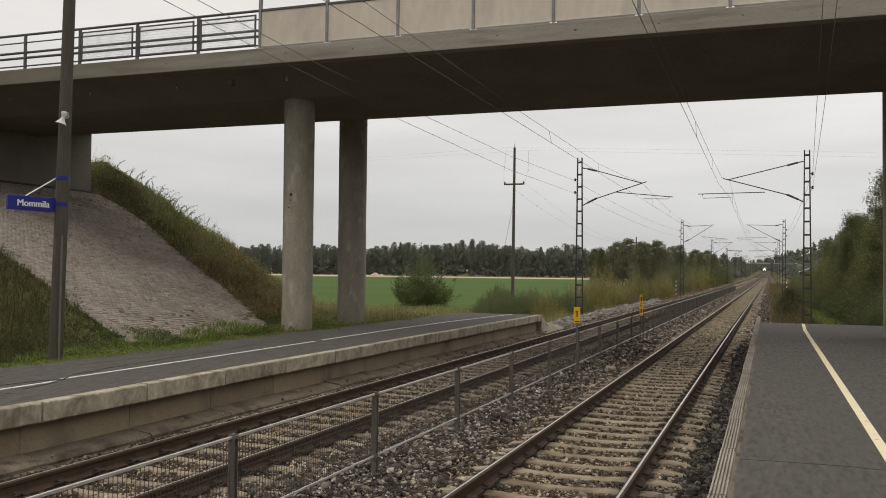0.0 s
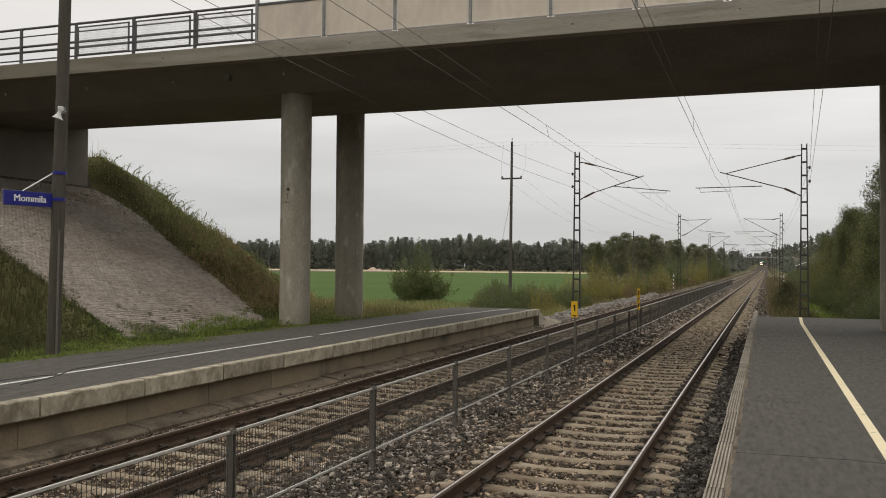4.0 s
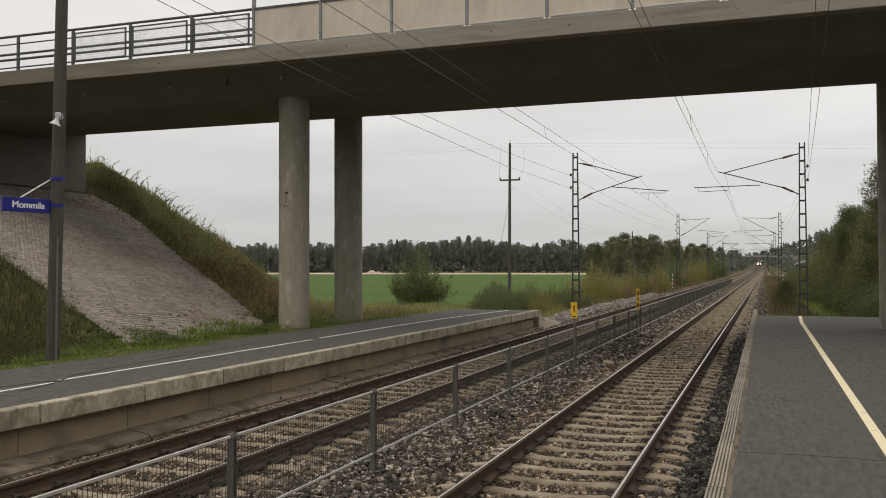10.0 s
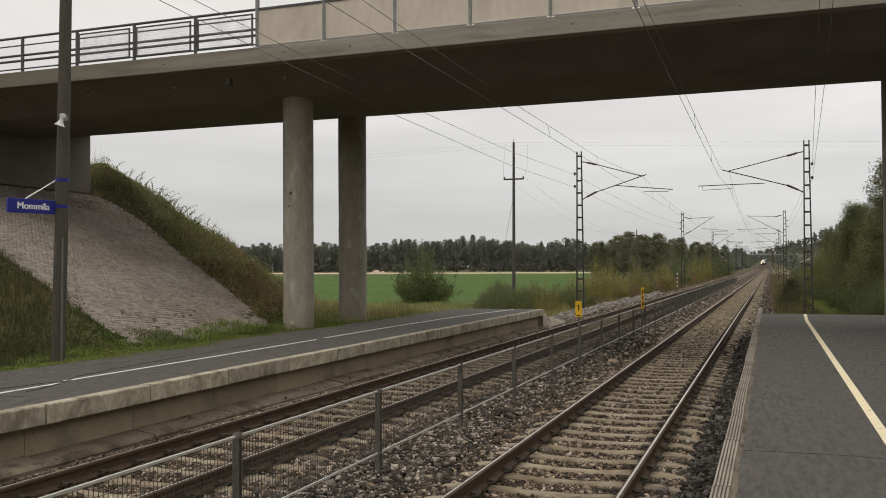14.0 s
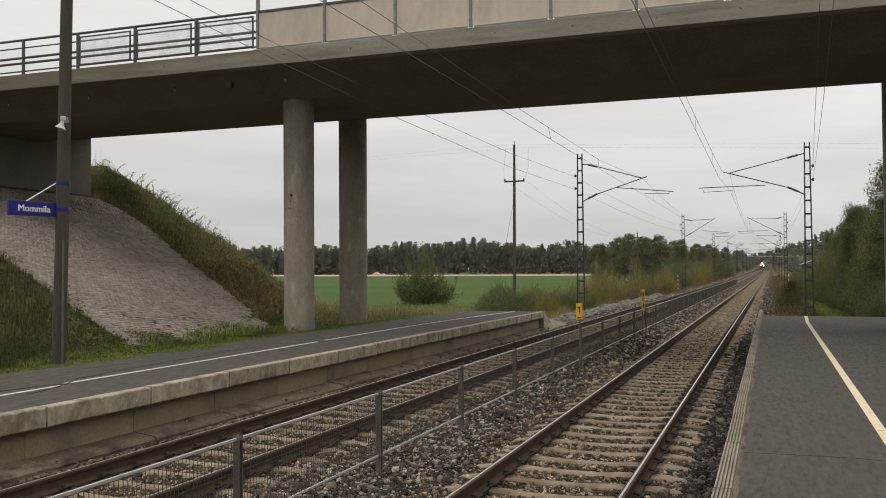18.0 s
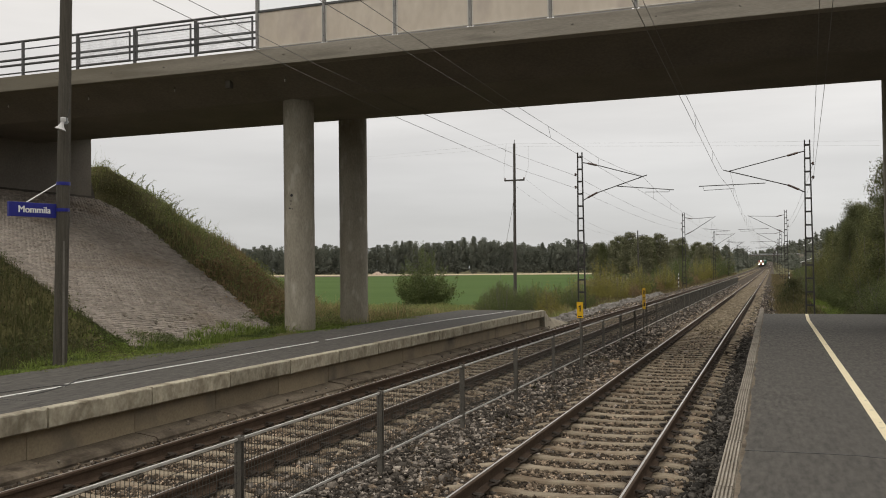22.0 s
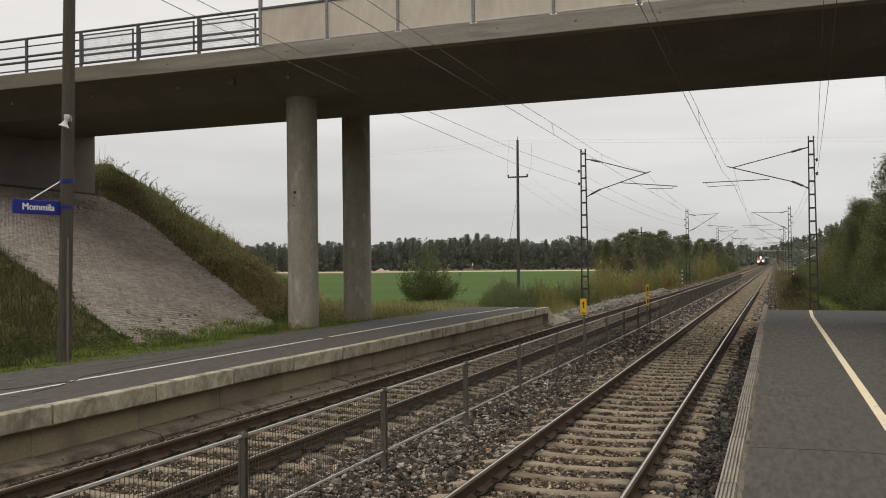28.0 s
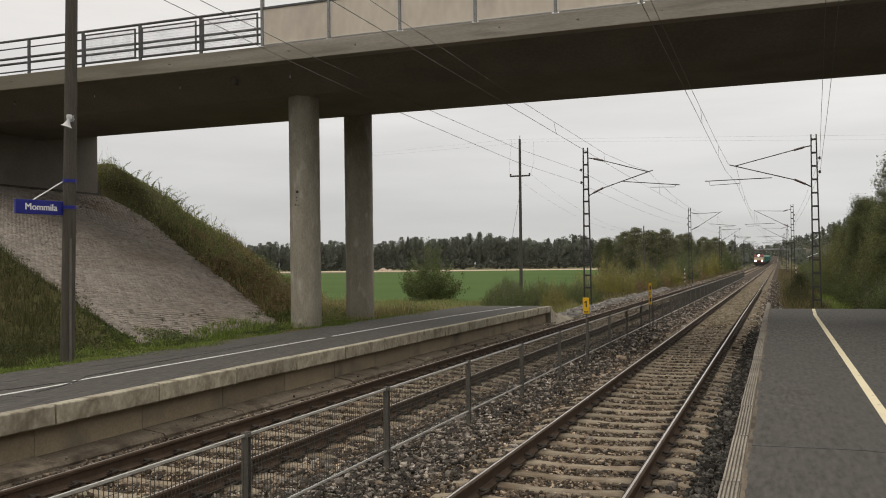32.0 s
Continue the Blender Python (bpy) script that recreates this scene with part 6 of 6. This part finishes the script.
def planted(src, spots):
    """Put the first at the first spot, copies at the rest: x, y, size, turn."""
    for i, (x, y, s, turn) in enumerate(spots):
        z = float(surf(np.array([x]), np.array([y]))[0]) - 0.05
        m = pose(x, y, z, 0, 0, turn)
        ob = src if i == 0 else copy_thing(src, m)
        ob.matrix_basis = m @ Matrix.Diagonal((s, s, s, 1))


rg = random.Random(17)
# wall of young trees beside the right-hand mast row
birch_a = tree("birch_tree", "young birch with dark green leaves beside the railway", "tree", 31, 8.6, 1.7, 22000, 0.088, LEAF_DARK, "birch", 0.06, group="trackside trees")
birch_b = tree("birch_tree", "young leafy tree with green autumn leaves beside the railway", "tree", 32, 7.4, 2.0, 28000, 0.088, LEAF_TURNING, "shoots", 0.04, group="trackside trees")
spruce_a = tree("spruce_tree", "dark green spruce among the trackside trees", "tree", 33, 8.0, 1.9, 24000, 0.08, LEAF_DARK, "cone", 0.03, group="trackside trees")
alder_a = tree("willow_bush", "dense green willow bush beside the railway", "bush", 34, 3.8, 2.2, 20000, 0.075, LEAF_GREEN, "shoots", 0.0, 4, group="trackside bushes")
planted(birch_a, [(5.9, 52, 0.93, 0), (6.95, 53, 0.93, 30), (7.6, 60, 0.95, 70), (9.0, 45, 1.0, 140), (6.9, 78, 0.84, 200), (8.4, 96, 0.86, 20), (12, 70, 1.0, 250), (11.5, 52, 1.05, 300), (9.5, 125, 0.95, 10)])
planted(birch_b, [(6.4, 64, 1.0, 30), (4.85, 81.4, 0.80, 0), (4.7, 97, 0.80, 100), (5.1, 73, 0.79, 190), (5.4, 60.5, 0.74, 280), (5.8, 57, 0.86, 330), (6.3, 88, 0.72, 120), (7.4, 70, 0.85, 210), (6.2, 104, 0.72, 260), (10.5, 58, 1.0, 90), (7.3, 118, 0.75, 300), (9.8, 82, 0.95, 45), (7.0, 140, 0.8, 170)])
planted(spruce_a, [(6.0, 72, 0.86, 0), (8.2, 51, 0.9, 120), (7.7, 84, 0.9, 240), (6.8, 112, 0.75, 60), (10.2, 100, 1.0, 100), (8.6, 150, 0.95, 30), (5.3, 67.5, 0.86, 200), (4.7, 62, 0.68, 15), (5.0, 76, 0.66, 80)])
planted(alder_a, [(5.2, 39.5, 0.82, 0), (6.4, 43, 1.0, 80), (4.9, 46, 0.7, 160), (4.9, 54, 0.85, 200), (4.6, 62, 0.75, 20), (7.8, 38.5, 1.05, 260), (4.5, 72, 0.8, 300), (4.4, 84, 0.8, 120),
                  (4.6, 97, 0.85, 45), (4.6, 112, 0.6, 240), (9.5, 40, 1.2, 20), (5.4, 128, 0.6, 0), (6.5, 175, 0.8, 50), (7.5, 200, 0.85, 140), (5.0, 165, 0.6, 200), (8.0, 230, 0.9, 10), (5.0, 190, 0.5, 90), (5.6, 215, 0.6, 170), (9.0, 260, 0.9, 70), (6.2, 245, 0.7, 30), (3.6, 34.2, 0.42, 30), (4.2, 150, 0.6, 0)])
dark_bush = tree("juniper_bush", "small dark round bush at the foot of the mast row", "bush", 35, 1.9, 1.35, 7000, 0.07, LEAF_SHRUB, "cone", 0.0, 3)
planted(dark_bush, [(1.3, 66, 0.95, 0)])

thicket = tree("bramble_bush", "low dark tangled undergrowth before the trackside trees", "bush", 40, 1.7, 1.5, 9000, 0.06, LEAF_SHRUB, "shoots", 0.0, 5, group="trackside undergrowth")
planted(thicket, [(4.1, 45, 0.9, 0), (5.0, 43, 1.1, 70), (5.9, 52, 0.8, 140), (6.0, 58, 1.0, 200), (5.6, 66, 1.1, 260), (4.3, 78, 1.0, 320), (3.6, 88, 1.1, 30), (3.5, 102, 1.2, 100), (6.3, 41, 1.2, 170), (2.9, 120, 1.1, 240), (5.6, 49, 1.2, 290)])
brown_bush = tree("willow_bush", "withering brown bush along the railway", "bush", 42, 2.8, 1.6, 9000, 0.07, LEAF_BROWN, "shoots", 0.0, 5, group="meadow bushes")
planted(brown_bush, [(-14.9, 64, 0.8, 0), (-12.0, 84, 0.7, 90), (-12.5, 102, 1.0, 180), (-13.2, 126, 1.2, 270), (-12.2, 146, 1.2, 40)])

# round tree and bushes in the meadow on the other side
field_bush = tree("rowan_bush", "rounded green bush standing before the crop field", "bush", 36, 4.7, 2.7, 22000, 0.10, LEAF_GREEN, "shoots", 0.0, 4)
planted(field_bush, [(-30.3, 78, 1.22, 0)])
field_bush.matrix_basis = field_bush.matrix_basis @ Matrix.Diagonal((1.0, 0.9, 1.06, 1))
alder_c = tree("willow_bush", "green willow bush between the railway and the field", "bush", 37, 3.9, 2.2, 16000, 0.08, LEAF_GREEN, "shoots", 0.0, 5, group="meadow bushes")
willow_y = tree("willow_bush", "yellowing willow bush along the railway", "bush", 38, 4.8, 2.0, 16000, 0.08, LEAF_YELLOW, "shoots", 0.0, 5, group="meadow bushes")
planted(alder_c, [(-14.4, 50, 0.62, 0), (-17.4, 57, 0.6, 90), (-12.6, 60, 0.55, 180), (-21.5, 76, 0.6, 20), (-24.6, 84, 0.7, 250), (-13.0, 96, 0.95, 60), (-12.6, 132, 1.2, 120), (-13.4, 118, 1.05, 200),
                  (-14.5, 150, 1.5, 20), (-15.5, 175, 1.7, 80), (-13.2, 205, 1.7, 150), (-12.4, 245, 1.9, 220), (-18.5, 66, 0.5, 40), (-18.0, 60.5, 0.66, 10), (-19.3, 63, 0.62, 70), (-16.4, 61, 0.68, 140), (-15.2, 60, 0.62, 230), (-14.2, 62.5, 0.66, 310), (-13.4, 66, 0.66, 20), (-20.6, 70, 0.7, 95), (-17.2, 68, 0.72, 150)])
planted(willow_y, [(-12.8, 54, 0.5, 0), (-14.6, 70, 0.66, 100), (-12.2, 76, 0.62, 200), (-14.0, 84, 0.85, 300), (-12.4, 90, 0.8, 45), (-11.9, 108, 0.85, 160), (-15.8, 62, 0.5, 220), (-12.0, 162, 1.0, 10),
                   (-12.3, 190, 1.2, 90), (-16.5, 92, 1.0, 30)])
mid_birch = tree("birch_tree", "leafy birch at the edge of the meadow", "tree", 39, 10.5, 2.8, 11000, 0.25, LEAF_MID, "birch", 0.08, group="meadow trees")
planted(mid_birch, [(-27, 205, 0.95, 0), (-31, 214, 1.05, 90), (-24, 212, 1.0, 180), (-35, 222, 1.0, 270), (-21, 232, 0.95, 45), (-38, 232, 0.95, 10), (-29, 238, 1.0, 120), (-17.5, 255, 0.8, 200),
                    (-16, 285, 0.85, 300), (-19, 310, 1.0, 70), (-15, 340, 0.9, 150), (-43, 236, 0.9, 30), (-23, 222, 0.8, 60), (-33, 240, 1.0, 200), (-26, 262, 1.0, 300), (-19, 270, 0.85, 15), (-22, 300, 1.0, 95), (-14.5, 312, 0.6, 5)])
for x, y, s, turn in ((-25.5, 208, 1.1, 0), (-33, 218, 1.25, 60), (-20, 224, 1.05, 120), (-40, 228, 1.2, 180), (-28.5, 226, 1.3, 240), (-18, 262, 1.0, 300), (-22.5, 285, 1.2, 20)):
    spruce = copy_thing(spruce_a, pose(x, y, float(surf(np.array([x]), np.array([y]))[0]), 0, 0, turn))
    spruce.scale = (s, s, s)


# ---- far woods ----
GOLD = (1 + math.sqrt(5)) / 2
ICO = np.array([(-1, GOLD, 0), (1, GOLD, 0), (-1, -GOLD, 0), (1, -GOLD, 0), (0, -1, GOLD), (0, 1, GOLD), (0, -1, -GOLD), (0, 1, -GOLD),
                (GOLD, 0, -1), (GOLD, 0, 1), (-GOLD, 0, -1), (-GOLD, 0, 1)]) / math.hypot(1, GOLD)
ICO_F = np.array([(0, 11, 5), (0, 5, 1), (0, 1, 7), (0, 7, 10), (0, 10, 11), (1, 5, 9), (5, 11, 4), (11, 10, 2), (10, 7, 6), (7, 1, 8),
                  (3, 9, 4), (3, 4, 2), (3, 2, 6), (3, 6, 8), (3, 8, 9), (4, 9, 5), (2, 4, 11), (6, 2, 10), (8, 6, 7), (9, 8, 1)])


def far_woods():
    rng = np.random.default_rng(41)
    vs, fs, base = [], [], 0
    body = []

    def grow(x, y, z, h, r, conifer, leaf, count):
        nonlocal base
        # dense body of irregular clumps
        m = 9 if h > 10 else 6
        tc = rng.random(m) ** 0.8
        rc = r * (0.85 * (1.03 - tc) ** 0.8 + 0.06 if conifer else 0.75 * np.sin(np.pi * (0.12 + 0.80 * tc)) ** 0.6)
        ac, qc = rng.uniform(0, 2 * math.pi, m), rng.uniform(0, 0.55, m)
        cen = np.stack([x + rc * qc * np.cos(ac), y + rc * qc * np.sin(ac), z + h * (0.08 + 0.84 * tc)], 1)
        size = np.stack([rc * 0.40 + 0.2, rc * 0.40 + 0.2, np.full(m, h * 0.14)], 1) * rng.uniform(0.8, 1.2, (m, 1))
        body.append((cen[:, None] + ICO[None] * size[:, None] * rng.uniform(0.7, 1.15, (m, 12, 1))).reshape(-1, 3))
        t = rng.random(count) ** 0.75
        rr = r * ((1.03 - t) ** 0.75 if conifer else np.sin(np.pi * (0.10 + 0.86 * t)) ** 0.6)
        a = rng.uniform(0, 2 * math.pi, count)
        q = rr * np.sqrt(rng.uniform(0.05, 1.15, count))
        p = np.stack([x + q * np.cos(a), y + q * np.sin(a), z + h * (0.04 + 0.96 * t)], 1)
        v, f = leaves(rng, p, leaf)
        vs.append(v)
        fs.append(f + base)
        base += len(v)

    for row in range(3):
        x = -640.0
        while x < -14:
            y = 575 + row * 14 + (-20 - x) * 0.268 + rng.uniform(-5, 5)
            h = rng.uniform(17, 23) + 3.0 * math.sin(x * 0.021) + 2.0 * math.sin(x * 0.09 + 1) - (5.5 * smoothstep(-120, -20, np.array(x))).item() + (4.0 * smoothstep(-290, -370, np.array(x))).item()
            grow(x, y, -1.0, h, rng.uniform(3.4, 6.4), rng.random() < 0.10, 0.75, 1500 if row == 0 else 600)
            if row == 0:
                grow(x + 2, y - 5, -1.0, rng.uniform(4, 9), rng.uniform(3, 5), False, 1.0, 90)
            x += rng.uniform(2.2, 6.0)
    # trees along the line further on, both sides
    for k in range(150):
        y = 290 + 6.0 * k + rng.uniform(-4, 4)
        g = float(grade(y))
        grow(-13.5 - rng.uniform(0, 16), y, g - 1.0, rng.uniform(2.5, 5) if k % 3 else rng.uniform(6, 11), rng.uniform(1.8, 3.0), rng.random() < 0.3, 0.8, 150)
        grow((6.5 if y > 385 else 13.5) + rng.uniform(0, 18), y - 60, g - 0.6, rng.uniform(2.0, 4.5) if k % 3 else rng.uniform(5, 9), rng.uniform(1.8, 3.0), rng.random() < 0.3, 0.8, 150)
    # wooded ridge at the end of the straight
    for k in range(1300):
        x, y = rng.uniform(-420, 640), rng.uniform(1220, 1650)
        hill = 70 * math.exp(-((x - 170) / 140) ** 2) * smoothstep(1200, 1600, np.array(y)).item() - 1
        grow(x, y, hill, rng.uniform(12, 19), rng.uniform(5, 8), rng.random() < 0.4, 2.4, 26)
    # unseen trees added behind the eye and beside the platform to block low sky
    for k in range(150):
        grow(rng.uniform(-90, 90), rng.uniform(-52, -36), 0.3, rng.uniform(14, 21), rng.uniform(2.5, 4.5), rng.random() < 0.4, 1.2, 60)
    for k in range(80):
        grow(rng.uniform(13.5, 20), rng.uniform(-44, 14), 0.3, rng.uniform(8, 12), rng.uniform(2.0, 3.2), rng.random() < 0.3, 0.9, 60)
    bv = np.concatenate(body)
    bf = (np.arange(len(bv) // 12)[:, None, None] * 12 + ICO_F[None]).reshape(-1, 3) + base
    quads = np.concatenate(fs)
    tris = np.concatenate([quads[:, [0, 1, 2]], quads[:, [0, 2, 3]], bf])
    me = array_mesh("far_woods", np.concatenate(vs + [bv]), tris, [LEAF_HAZED])
    solid("far_woods", me, LEAF_HAZED, "dark mixed autumn woods along the horizon, haze in their colour, plus added unseen sky-blocking trees", "woods", "stuff")


far_woods()


def hill_height(x, y):
    return 70 * np.exp(-((x - 170) / 140) ** 2) * smoothstep(1200, 1600, y) * (1 - smoothstep(1900, 2600, y)) - 1.3


solid("far_hill", sheet(np.linspace(-700, 900, 33), np.linspace(1150, 2700, 25), hill_height, "far_hill", [GROUND]), GROUND, "low wooded hill at the end of the line", "hill", "structure")


def far_bridge():
    fb_ = thing("far_road_bridge", "pale concrete road bridge far down the line", "bridge", pose(-4.5, 700, 0))
    part("deck", Geo().box(-20, 24, -4, 4, 9.6, 10.5), SOFFIT, fb_)
    part("parapet", Geo().box(-20, 24, -4.2, -4.03, 10.2, 11.1), GALV, fb_)
    for x in (-14, 14):
        for y in (-2.2, 2.2):
            part("pillar", Geo().rod((x, y, -1.2), (x, y, 9.7), 0.5, n=12), PILLAR, fb_)
    for s, x in ((-1, -20), (1, 24)):
        part("abutment", Geo().prism([(-4, -1.2), (-4, 10.4), (4, 10.4), (4, -1.2)], min(x, x + s * 3), max(x, x + s * 3), "x"), CONCRETE, fb_)
    return fb_


far_bridge()


def trackside_shed():
    sh = thing("trackside_shed", "small shed with a pale metal roof beside the line", "shed", pose(11.2, 320, -0.6))
    part("wall", Geo().box(-1.5, 1.5, 0, 4, 0, 3.9), WOOD, sh)
    part("roof", Geo().prism([(-1.9, 3.8), (1.9, 5.2), (1.9, 5.35), (-1.9, 3.95)], -0.3, 4.3, "y"), WHITE, sh, "pale metal roof")
    return sh


trackside_shed()


def soil_heap(x, y, w, h, seed):
    rng = np.random.default_rng(seed)
    n = 26
    u = np.linspace(-1, 1, n)
    gx, gy = np.meshgrid(u, u)
    z = np.clip(1 - np.hypot(gx, gy), 0, 1) ** 0.8 * h * (1 + 0.25 * np.sin(gx * 9) * np.sin(gy * 7)) + rng.normal(0, 0.02, gx.shape)
    v = np.stack([gx * w / 2, gy * w / 3, z - 0.05], -1).reshape(-1, 3)
    i = (np.arange(n - 1)[:, None] * n + np.arange(n - 1)[None]).ravel()
    me = array_mesh("soil_heap", v, np.stack([i, i + 1, i + n + 1, i + n], 1), [HEAP])
    solid("soil_heap", me, HEAP, "pale reddish heap of soil at the far edge of the field", "heap", at=pose(x, y, -1.0), group="soil heaps")


soil_heap(-240.0, 533.0, 9.0, 2.3, 61)
soil_heap(-233.0, 528.0, 6.0, 1.4, 62)


# ---- train ----
def locomotive():
    lo = thing("locomotive", "red and cream electric locomotive with three bright headlights", "locomotive", pose(TRACKS["left"], 0, 0))
    # front faces -y at y = 0
    body = Geo().prism([(0.25, 1.15), (0.0, 1.9), (0.25, 3.25), (1.0, 3.95), (17.9, 3.95), (18.6, 3.25), (18.9, 1.9), (18.6, 1.15)], -1.55, 1.55, "x")
    part("body", body, LOCO_RED, lo, "red painted body shell", bevel=0.06)
    part("cream_band", Geo().prism([(0.00, 2.02), (0.19, 3.02), (0.42, 3.02), (0.3, 2.02)], -1.565, 1.565, "x"), LOCO_CREAM, lo, "cream band below the cab windows")
    part("windscreen", Geo().prism([(0.14, 2.62), (0.24, 3.18), (0.4, 3.18), (0.4, 2.62)], -1.30, -0.08, "x"), DARK_GLASS, lo)
    part("windscreen", Geo().prism([(0.14, 2.62), (0.24, 3.18), (0.4, 3.18), (0.4, 2.62)], 0.08, 1.30, "x"), DARK_GLASS, lo)
    for x in (-1.05, 1.05):
        part("headlight", Geo().rod((x, -0.05, 1.80), (x, 0.2, 1.80), 0.26, n=16), HEADLAMP, lo, "glowing round headlight")
    part("headlight", Geo().rod((0, 0.30, 3.62), (0, 0.62, 3.62), 0.26, n=16), HEADLAMP, lo, "glowing roof headlight")
    part("roof_gear", Geo().box(-1.05, 1.05, 1.6, 5.2, 3.93, 4.45).box(-0.9, 0.9, 7.0, 12.5, 3.93, 4.35), UNDER, lo, "dark roof equipment", bevel=0.04)
    part("buffer_beam", Geo().box(-1.5, 1.5, 0.02, 0.4, 0.75, 1.2), UNDER, lo, "dark buffer beam")
    for x in (-0.9, 0.9):
        part("buffer", Geo().rod((x, -0.5, 1.0), (x, 0.1, 1.0), 0.2, n=12), UNDER, lo)
    part("plough", Geo().prism([(-0.1, 0.15), (-0.1, 0.7), (0.3, 0.7), (0.3, 0.15)], -1.4, 1.4, "x"), UNDER, lo)
    for y in (4.2, 14.7):
        bg = part("bogie", Geo().box(-1.35, 1.35, y - 2.1, y + 2.1, 0.45, 1.0), UNDER, lo, "dark bogie")
        for dy in (-1.4, 1.4):
            for x in (-0.8, 0.8):
                part("wheel", Geo().rod((x - 0.07, y + dy, 0.60), (x + 0.07, y + dy, 0.60), 0.60, n=20), UNDER, bg)
    part("pantograph", Geo().tube([(0, 14.5, 4.0), (0, 15.9, 4.9), (0, 14.6, 6.2)], 0.05).rod((-0.8, 14.6, 6.22), (0.8, 14.6, 6.22), 0.04), UNDER, lo, "raised pantograph")
    return lo


def wagon():
    wg = thing("freight_wagon", "green covered freight wagon behind the locomotive", "freight wagon", group="freight wagons")
    part("body", Geo().prism([(-1.5, 1.15), (-1.5, 3.3), (-1.1, 3.95), (1.1, 3.95), (1.5, 3.3), (1.5, 1.15)], 0.5, 14.5, "y"), TEAL, wg, "green painted body", bevel=0.04)
    for k in range(7):
        y = 1.4 + 2.0 * k
        for x in (-1.54, 1.54):
            part("rib", Geo().box(x - 0.05, x + 0.05, y - 0.06, y + 0.06, 1.2, 3.25), TEAL, wg)
    part("underframe", Geo().box(-1.3, 1.3, 0.1, 14.9, 0.85, 1.15), UNDER, wg)
    for y in (3.0, 12.0):
        bg = part("bogie", Geo().box(-1.2, 1.2, y - 1.3, y + 1.3, 0.4, 0.85), UNDER, wg)
        for dy in (-0.9, 0.9):
            for x in (-0.8, 0.8):
                part("wheel", Geo().rod((x - 0.07, y + dy, 0.46), (x + 0.07, y + dy, 0.46), 0.46, n=16), UNDER, bg)
    return wg


LOCO = locomotive()
FIRST_WAGON = wagon()
WAGONS = [FIRST_WAGON] + [copy_thing(FIRST_WAGON, pose(TRACKS["left"], 0, 0)) for k in range(15)]
TRAIN = [(0.0, 1115.0), (32.0, 328.0)]


def motions():
    """The train rolls towards the camera on the second track."""
    steps = [k * 2.0 for k in range(17)]
    speed = (TRAIN[1][1] - TRAIN[0][1]) / 32.0

    def on_line(y, length):
        tilt = math.degrees(math.atan2(float(grade(y + length)) - float(grade(y)), length))
        return pose(TRACKS["left"] + float(drift(y)), y, float(grade(y)), tilt, 0, -0.11)

    walk(LOCO, [(t, on_line(TRAIN[0][1] + speed * t, 19.0)) for t in steps])
    for k, wg in enumerate(WAGONS):
        walk(wg, [(t, on_line(TRAIN[0][1] + speed * t + 19.4 + 15.0 * k, 15.0)) for t in steps])


motions()
